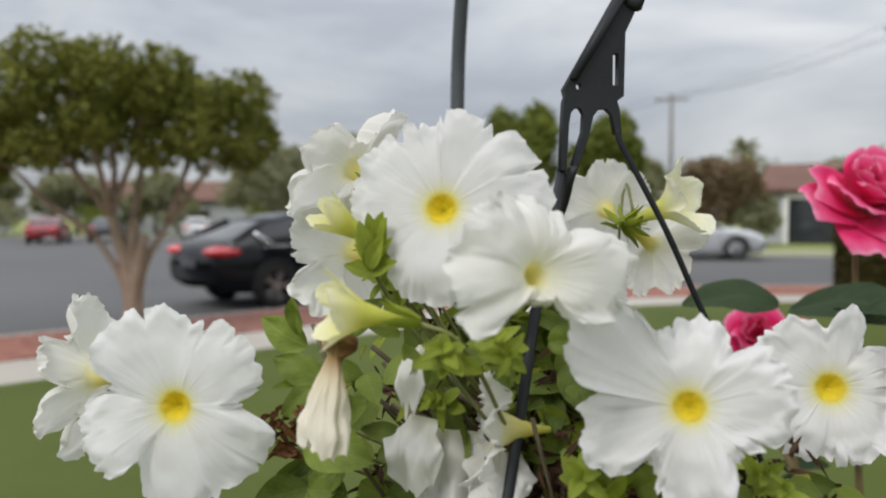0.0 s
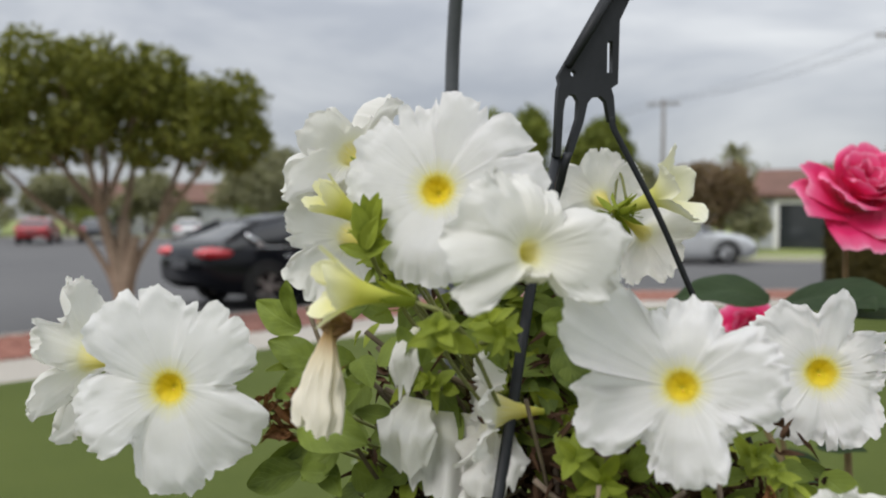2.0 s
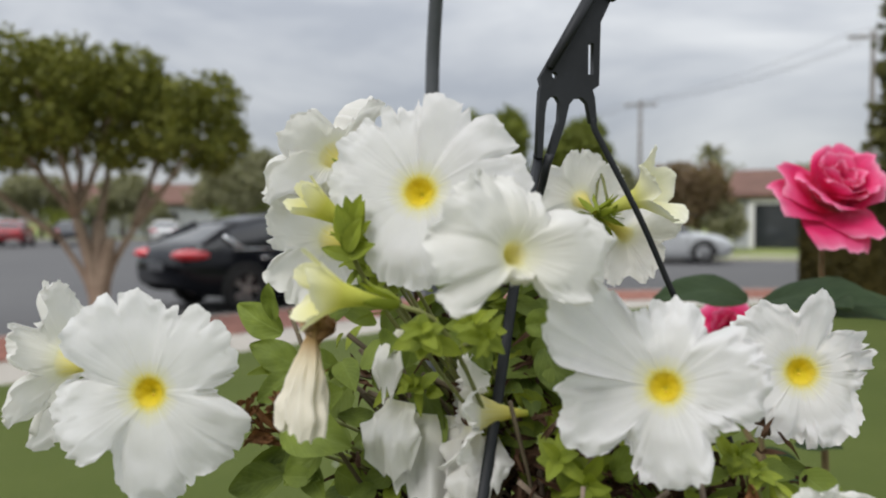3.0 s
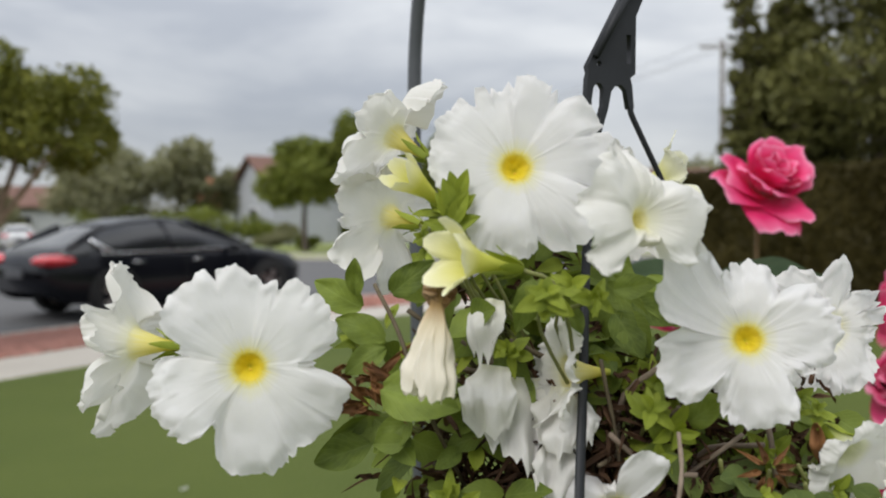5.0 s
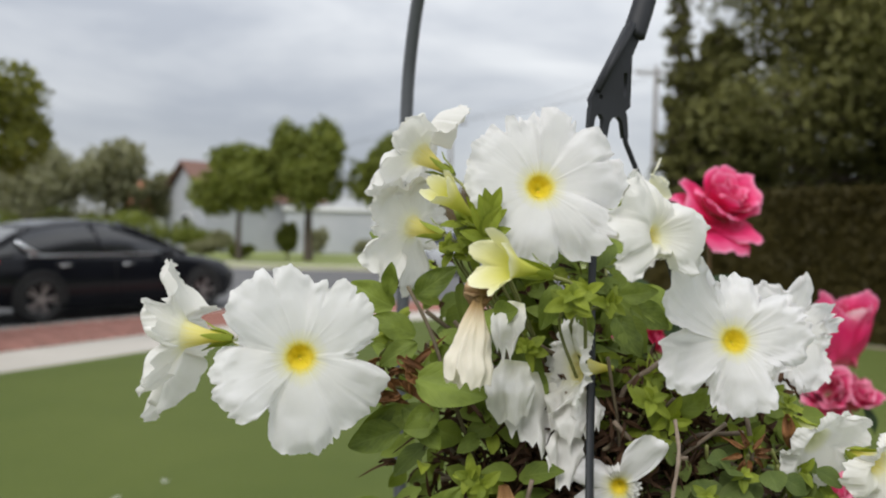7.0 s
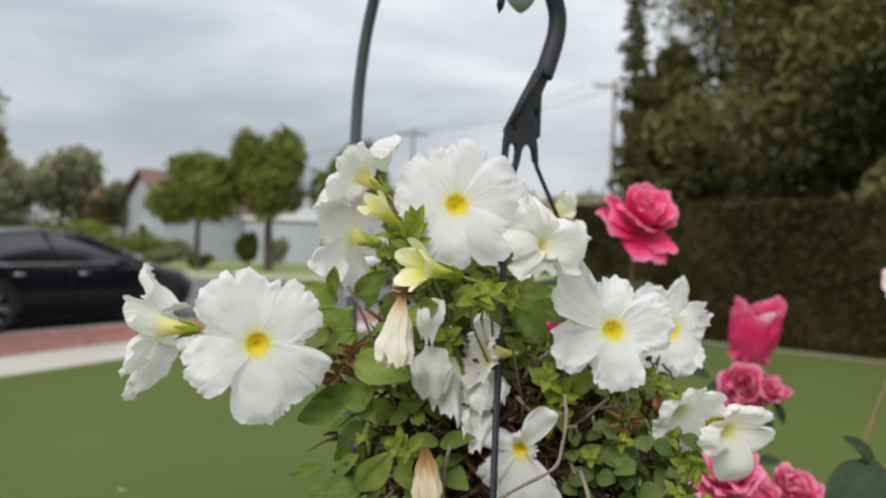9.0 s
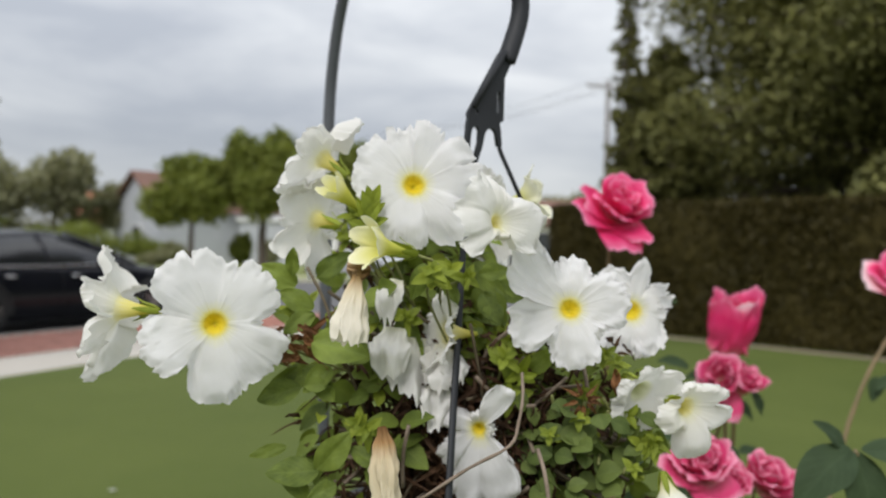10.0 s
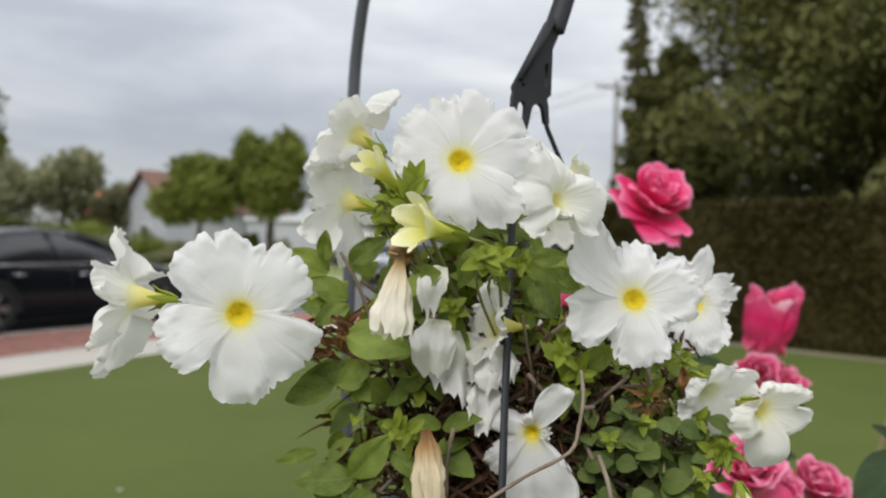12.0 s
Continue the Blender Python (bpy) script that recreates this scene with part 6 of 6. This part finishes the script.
n = len(pts)
ob = tube("hook", [q - BL for q in pts], [0.0085 - 0.002 * (i / (n - 1)) if i < n - 5 else 0.0065 * (n - 1 - i) / 5 + 0.0008 for i in range(n)], M_BLACK, 8, flat=0.5)
ob.parent = basket
crook = thing("shepherds_crook", "grey metal shepherd's crook pole holding the basket", "plant hanger", (-0.156, 0.95, 0.0))
reach = Vector((0.186, -0.272, 0)).normalized()
line = [(0.0154, -0.2), (0.0092, 0.6), (0.0031, 1.2168), (0.0, 1.415), (0.0008, 1.514), (0.0077, 1.5775), (0.027, 1.6425), (0.0655, 1.7057), (0.1232, 1.7496), (0.1925, 1.7534), (0.258, 1.7173), (0.3003, 1.6574), (0.3172, 1.6161), (0.3296, 1.598)]
pts = smooth_path([reach * s + Vector((0, 0, z)) for s, z in line], 6)
tube("pole", pts, 0.0070, M_POLE, 12).parent = crook
# added ball end, coloured pale for the sky's reflection on the crook
tip = reach * 0.324 + Vector((0, 0, 1.600))
cap = [tip + Vector((0, 0, 0.014 - 0.004 * k)) for k in range(8)]
tube("end_cap", cap, [0.0072, 0.0105, 0.0125, 0.0130, 0.0125, 0.0105, 0.0070, 0.002], M_ENDCAP, 16, crook, "rounded crook end, pale grey for the reflected sky")


# ---- roses ----
def rose_petal(R, seed, lean, curl, L, W, r0, span=1.0):
    """One petal standing at +x: out from the foot, up round the heart, then curled at the rim."""
    V, F, al, acr = [], [], [], []
    nu, nv = 14, 13
    r, z = r0, -0.42 * R
    for i in range(nu + 1):
        s = i / nu
        phi = lean + (1.1 if lean > 0 else 1.5) * math.exp(-(5 if lean > 0 else 4) * s) + curl * max(0.0, s - 0.55) ** 2 * 5
        if i:
            r += L / nu * math.sin(phi)
            z += L / nu * math.cos(phi)
        wide = W * math.sin(math.pi * (0.10 + 0.72 * s ** 0.85)) ** 0.7
        for j in range(nv):
            t = 2 * j / (nv - 1) - 1
            rc = max(r, 0.32 * R)
            ang = t * wide / rc * span
            rag = s * s * (0.10 * noise.noise(Vector((t * 1.6 + seed, 2.0, seed))) + 0.05 * noise.noise(Vector((t * 5 + seed, 7.0, seed))))
            wave = s ** 1.5 * (0.16 * noise.noise(Vector((t * 1.5 + seed * 2.2, s * 2, seed))) + 0.06 * noise.noise(Vector((t * 4 + seed, s * 4, seed * 2))))
            q = rc + R * wave
            V.append((q * math.cos(ang) + (r - rc), q * math.sin(ang), z + R * rag - 0.16 * R * s * t * t + 0.06 * R * s * noise.noise(Vector((t * 2.4, seed * 3, 1)))))
            al.append(s)
            acr.append(t)
    for i in range(nu):
        for j in range(nv - 1):
            o = i * nv + j
            F.append((o, o + 1, o + nv + 1, o + nv))
    return V, F, {"along": al, "across": acr}


def rose(parent, place, way, R, seed, mat, openness=1.0, petals=15, splay=()):
    """A loose rose: petals cupped round a furled heart, and outer ones (angle, lean, length) that fall away."""
    m = Matrix.Translation(parent.location).inverted() @ facing(place, way)
    hip_v, hip_f = tube_data([(0, 0, -R * 0.75), (0, 0, -R * 0.55), (0, 0, -R * 0.36)], [R * 0.06, R * 0.14, R * 0.2], 10)
    bl = mesh_ob("rose_bloom", hip_v, hip_f, M_STEM)
    bl.parent = parent
    bl.matrix_local = m
    rng = random.Random(seed)
    rows = []
    for k in range(petals):
        u = k / (petals - 1)
        rows.append((k * 2.399 + rng.uniform(-0.4, 0.4), openness * (0.02 + 0.62 * u ** 1.3) * rng.uniform(0.7, 1.25), openness * rng.uniform(0.1, 1.0) * (0.3 + u), R * (0.78 + 0.30 * u) * rng.uniform(0.82, 1.1), R * (0.42 + 0.40 * u), R * (0.02 + 0.10 * u)))
    skins = [mat] * len(rows) + [q[3] if len(q) > 3 else mat for q in splay]
    rows += [(radians(q[0]), q[1], 0.45 * q[1], R * q[2], R * (0.72 if q[1] > 0.5 else 0.46), R * 0.10) for q in splay]
    for k, (a0, lean, curl, L, W, r0) in enumerate(rows):
        v, f, at = rose_petal(R, seed * 3.7 + k * 1.9, lean, curl, L, W, r0)
        q = mesh_ob("petal", v, f, skins[k], True, at)
        q.parent = bl
        q.matrix_local = Matrix.Rotation(a0, 4, 'Z')
    return bl


ROSELEAF = [blade_mesh("leaf", 0.065, 0.034, 41, M_ROSELEAF, curl=0.2, fold=0.3, waves=0.06), blade_mesh("leaf", 0.065, 0.037, 42, M_ROSELEAF, curl=0.35, fold=0.2, waves=0.08)]


def rose_bush(base, blooms, leaves, seed, label):
    b = thing("rose_bush", label, "rose bush", base)
    rng = random.Random(seed)
    o = Vector(base)
    for (place, way, R, mat, openness, petals, splay) in blooms:
        rose(b, place, way, R, seed + len(b.children), mat, openness, petals, splay)
        tip = Vector(place) - Vector(way).normalized() * R * 0.7
        mid = tip.lerp(o + Vector((0, 0, 0.4)), 0.4) + Vector((rng.uniform(-0.04, 0.04), rng.uniform(-0.02, 0.05), 0.0))
        pts = smooth_path([tip - o, tip - o - Vector((0, 0, 0.06)), mid - o, Vector((rng.uniform(-0.05, 0.05), rng.uniform(-0.05, 0.05), -0.02))], 6)
        tube("cane", pts, [0.0019 + 0.004 * i / (len(pts) - 1) for i in range(len(pts))], M_CANE, 7).parent = b
    for (p, d, s) in leaves:
        lay("leaf", rng.choice(ROSELEAF), b, Vector(p) - o, d, (0, -0.5, 0.9), s)
    return b


def spray(c, n, r, seed):
    rng = random.Random(seed)
    return [((c[0] + rng.uniform(-r, r), c[1] + rng.uniform(-r, r), c[2] + rng.uniform(-r, r)), (rng.uniform(-1, 1), rng.uniform(-1, 0.4), rng.uniform(-0.7, 0.4)), rng.uniform(0.7, 1.15)) for _ in range(n)]


rose_bush((0.33, 1.25, 0), [((0.243, 1.16, 1.440), (0.30, -0.60, 0.70), 0.058, M_ROSE, 0.85, 14, ((185, 1.15, 1.25), (262, 1.35, 1.25), (290, 1.2, 1.1), (20, 0.8, 1.1), (165, 0.9, 1.15))), ((0.132, 1.20, 1.266), (-0.1, -0.7, 0.6), 0.044, M_ROSE, 1.0, 13, ()), ((0.175, 1.22, 1.245), (0.2, -0.6, 0.7), 0.046, M_ROSE, 0.9, 12, ())],
          [((0.15, 1.12, 1.312), (-0.8, -0.4, 0.30), 1.6), ((0.16, 1.10, 1.308), (0.8, -0.4, 0.35), 1.9), ((0.2, 1.13, 1.30), (0.3, -0.8, 0.3), 1.6), ((0.20, 1.12, 1.305), (0.9, -0.3, 0.1), 1.8), ((0.17, 1.14, 1.29), (0.2, -0.5, -0.6), 1.3)] + spray((0.3, 1.2, 1.0), 22, 0.14, 1), 3, "rose bush with bright pink roses")
rose_bush((0.52, 1.5, 0), [((0.484, 1.39, 1.230), (0.05, -0.20, 1.0), 0.098, M_ROSE, 0.12, 4, ((178, 0.05, 1.30), (205, -0.02, 1.18), (232, -0.06, 1.04), (330, -0.03, 1.18), (305, -0.02, 1.26), (355, 0.04, 1.30), (90, -0.05, 1.15), (30, 0.0, 1.22), (283, 0.05, 1.10, M_ROSE_BLUSH), (255, -0.12, 0.86))), ((0.450, 1.33, 1.156), (-0.25, -0.75, 0.5), 0.058, M_ROSE_PALE, 0.75, 13, ((270, 1.2, 1.1),)), ((0.490, 1.335, 1.152), (0.25, -0.55, 0.7), 0.050, M_ROSE_PALE, 0.5, 11, ()), ((0.925, 1.65, 1.330), (-0.1, -0.6, 0.6), 0.080, M_ROSE, 0.8, 13, ((180, 0.8, 1.1, M_ROSE_BLUSH),))],
          spray((0.48, 1.44, 0.90), 22, 0.11, 2) + [((0.50, 1.33, 1.135), (0.6, -0.3, -0.8), 0.7)] + [((0.47, 1.36, 1.12), (0.8, -0.4, -0.4), 0.9), ((0.44, 1.35, 1.15), (-0.7, -0.4, 0.2), 0.9), ((0.40, 1.35, 1.17), (-0.8, -0.2, 0.3), 0.9), ((0.90, 1.60, 1.12), (-0.8, -0.3, -0.1), 1.1), ((0.92, 1.60, 1.15), (0.9, -0.4, -0.1), 1.3), ((0.95, 1.58, 1.10), (0.8, -0.4, -0.3), 1.2), ((0.86, 1.62, 1.12), (-0.4, -0.5, -0.6), 0.9)], 9, "rose bush with deep pink and fading roses")
fading = rose_bush((0.36, 1.05, 0), [((0.308, 0.955, 1.112), (-0.15, -0.55, 0.80), 0.050, M_ROSE_PALE, 0.8, 15, ((200, 0.8, 1.1), (300, 1.1, 1.0))), ((0.400, 1.00, 1.086), (0.25, -0.55, 0.80), 0.044, M_ROSE_PALE, 0.7, 14, ((330, 0.9, 1.1),)), ((0.352, 0.98, 1.080), (0.0, -0.70, 0.70), 0.036, M_ROSE_PALE, 0.8, 12, ())],
          [((0.458, 0.90, 1.146), (-0.80, -0.45, -0.32), 1.5), ((0.462, 0.90, 1.144), (0.10, -0.55, -0.75), 1.5), ((0.452, 0.905, 1.146), (-0.5, -0.1, 0.8), 0.7), ((0.470, 0.90, 1.146), (0.9, -0.4, 0.1), 1.5)] + spray((0.38, 0.95, 0.98), 26, 0.09, 3), 15, "rose bush with fading pink roses and dark leaves")
tube("cane", smooth_path([Vector(q) - fading.location for q in ((0.462, 0.90, 1.146), (0.475, 0.91, 1.10), (0.44, 0.98, 0.8), (0.36, 1.05, 0.0))], 6), 0.0025, M_CANE, 7).parent = fading

# ---- fallen petals on the turf ----
for k, (x, y) in enumerate(((-1.87, 4.13), (-1.97, 3.84))):
    v, f, at = blade(0.046, 0.040, 60 + k, curl=0.3, fold=0.4, waves=0.2)
    o = mesh_ob("fallen_petal", [(a, b, c + 0.018) for a, b, c in v], f, M_PETAL, True, at)
    o.data.attributes["along"].data.foreach_set("value", [1.0] * len(o.data.vertices))
    o.matrix_world = pose(x, y, 0.004, 0, 0, 70 * k)
    tagged(o, "fallen white petal lying on the turf", "petal", "fallen petals")


# ---- pavers of the brick strip, nearest stretch as pieces ----
paver = bmesh.new()
box(paver, -0.048, 0.048, -0.098, 0.098, -0.03, 0.0, 0.004)
pme = bpy.data.meshes.new("brick")
paver.to_mesh(pme)
paver.free()
pme.materials.append(M_BRICK)
strip_ob = bpy.data.objects["brick_strip"]
rest_v, rest_f = [], []
cube = [(-0.048, -0.098, -0.03), (0.048, -0.098, -0.03), (0.048, 0.098, -0.03), (-0.048, 0.098, -0.03), (-0.048, -0.098, 0), (0.048, -0.098, 0), (0.048, 0.098, 0), (-0.048, 0.098, 0)]
cube_f = [(4, 5, 6, 7), (0, 1, 5, 4), (1, 2, 6, 5), (2, 3, 7, 6), (3, 0, 4, 7)]
placed = 0
rng = random.Random(5)
acc = 0.0
course = []
for i in range(len(KERB) - 1):
    a, b = KERB[i], KERB[i + 1]
    seg = (b - a).length
    while acc < seg:
        course.append((a.lerp(b, acc / seg), (b - a).normalized()))
        acc += 0.104
    acc -= seg
for c, (p, d) in enumerate(course):
    if not (4.0 < p.y < 19.5):
        continue
    nrm = Vector((d.y, -d.x, 0))
    for r in range(9):
        off = 0.25 + 0.194 * r + (0.097 if c % 2 else 0.0)
        if off > 1.84:
            continue
        q = p + nrm * off
        m = Matrix.Translation((q.x, q.y, 0.006 + rng.uniform(-0.003, 0.003))) @ Matrix.Rotation(math.atan2(d.y, d.x), 4, 'Z') @ Matrix.Rotation(rng.uniform(-0.02, 0.02), 4, 'X')
        if 8.2 < p.y < 12.3 and placed < 300:
            placed += 1
            o = new("brick", pme)
            o.parent = strip_ob
            o.matrix_local = m
        else:
            base = len(rest_v)
            rest_v += [m @ Vector(v) for v in cube]
            rest_f += [tuple(base + k for k in f) for f in cube_f]
rest = mesh_ob("bricks", rest_v, rest_f, M_BRICK_REST, False)
rest.parent = strip_ob
tagged(rest, kind="stuff")
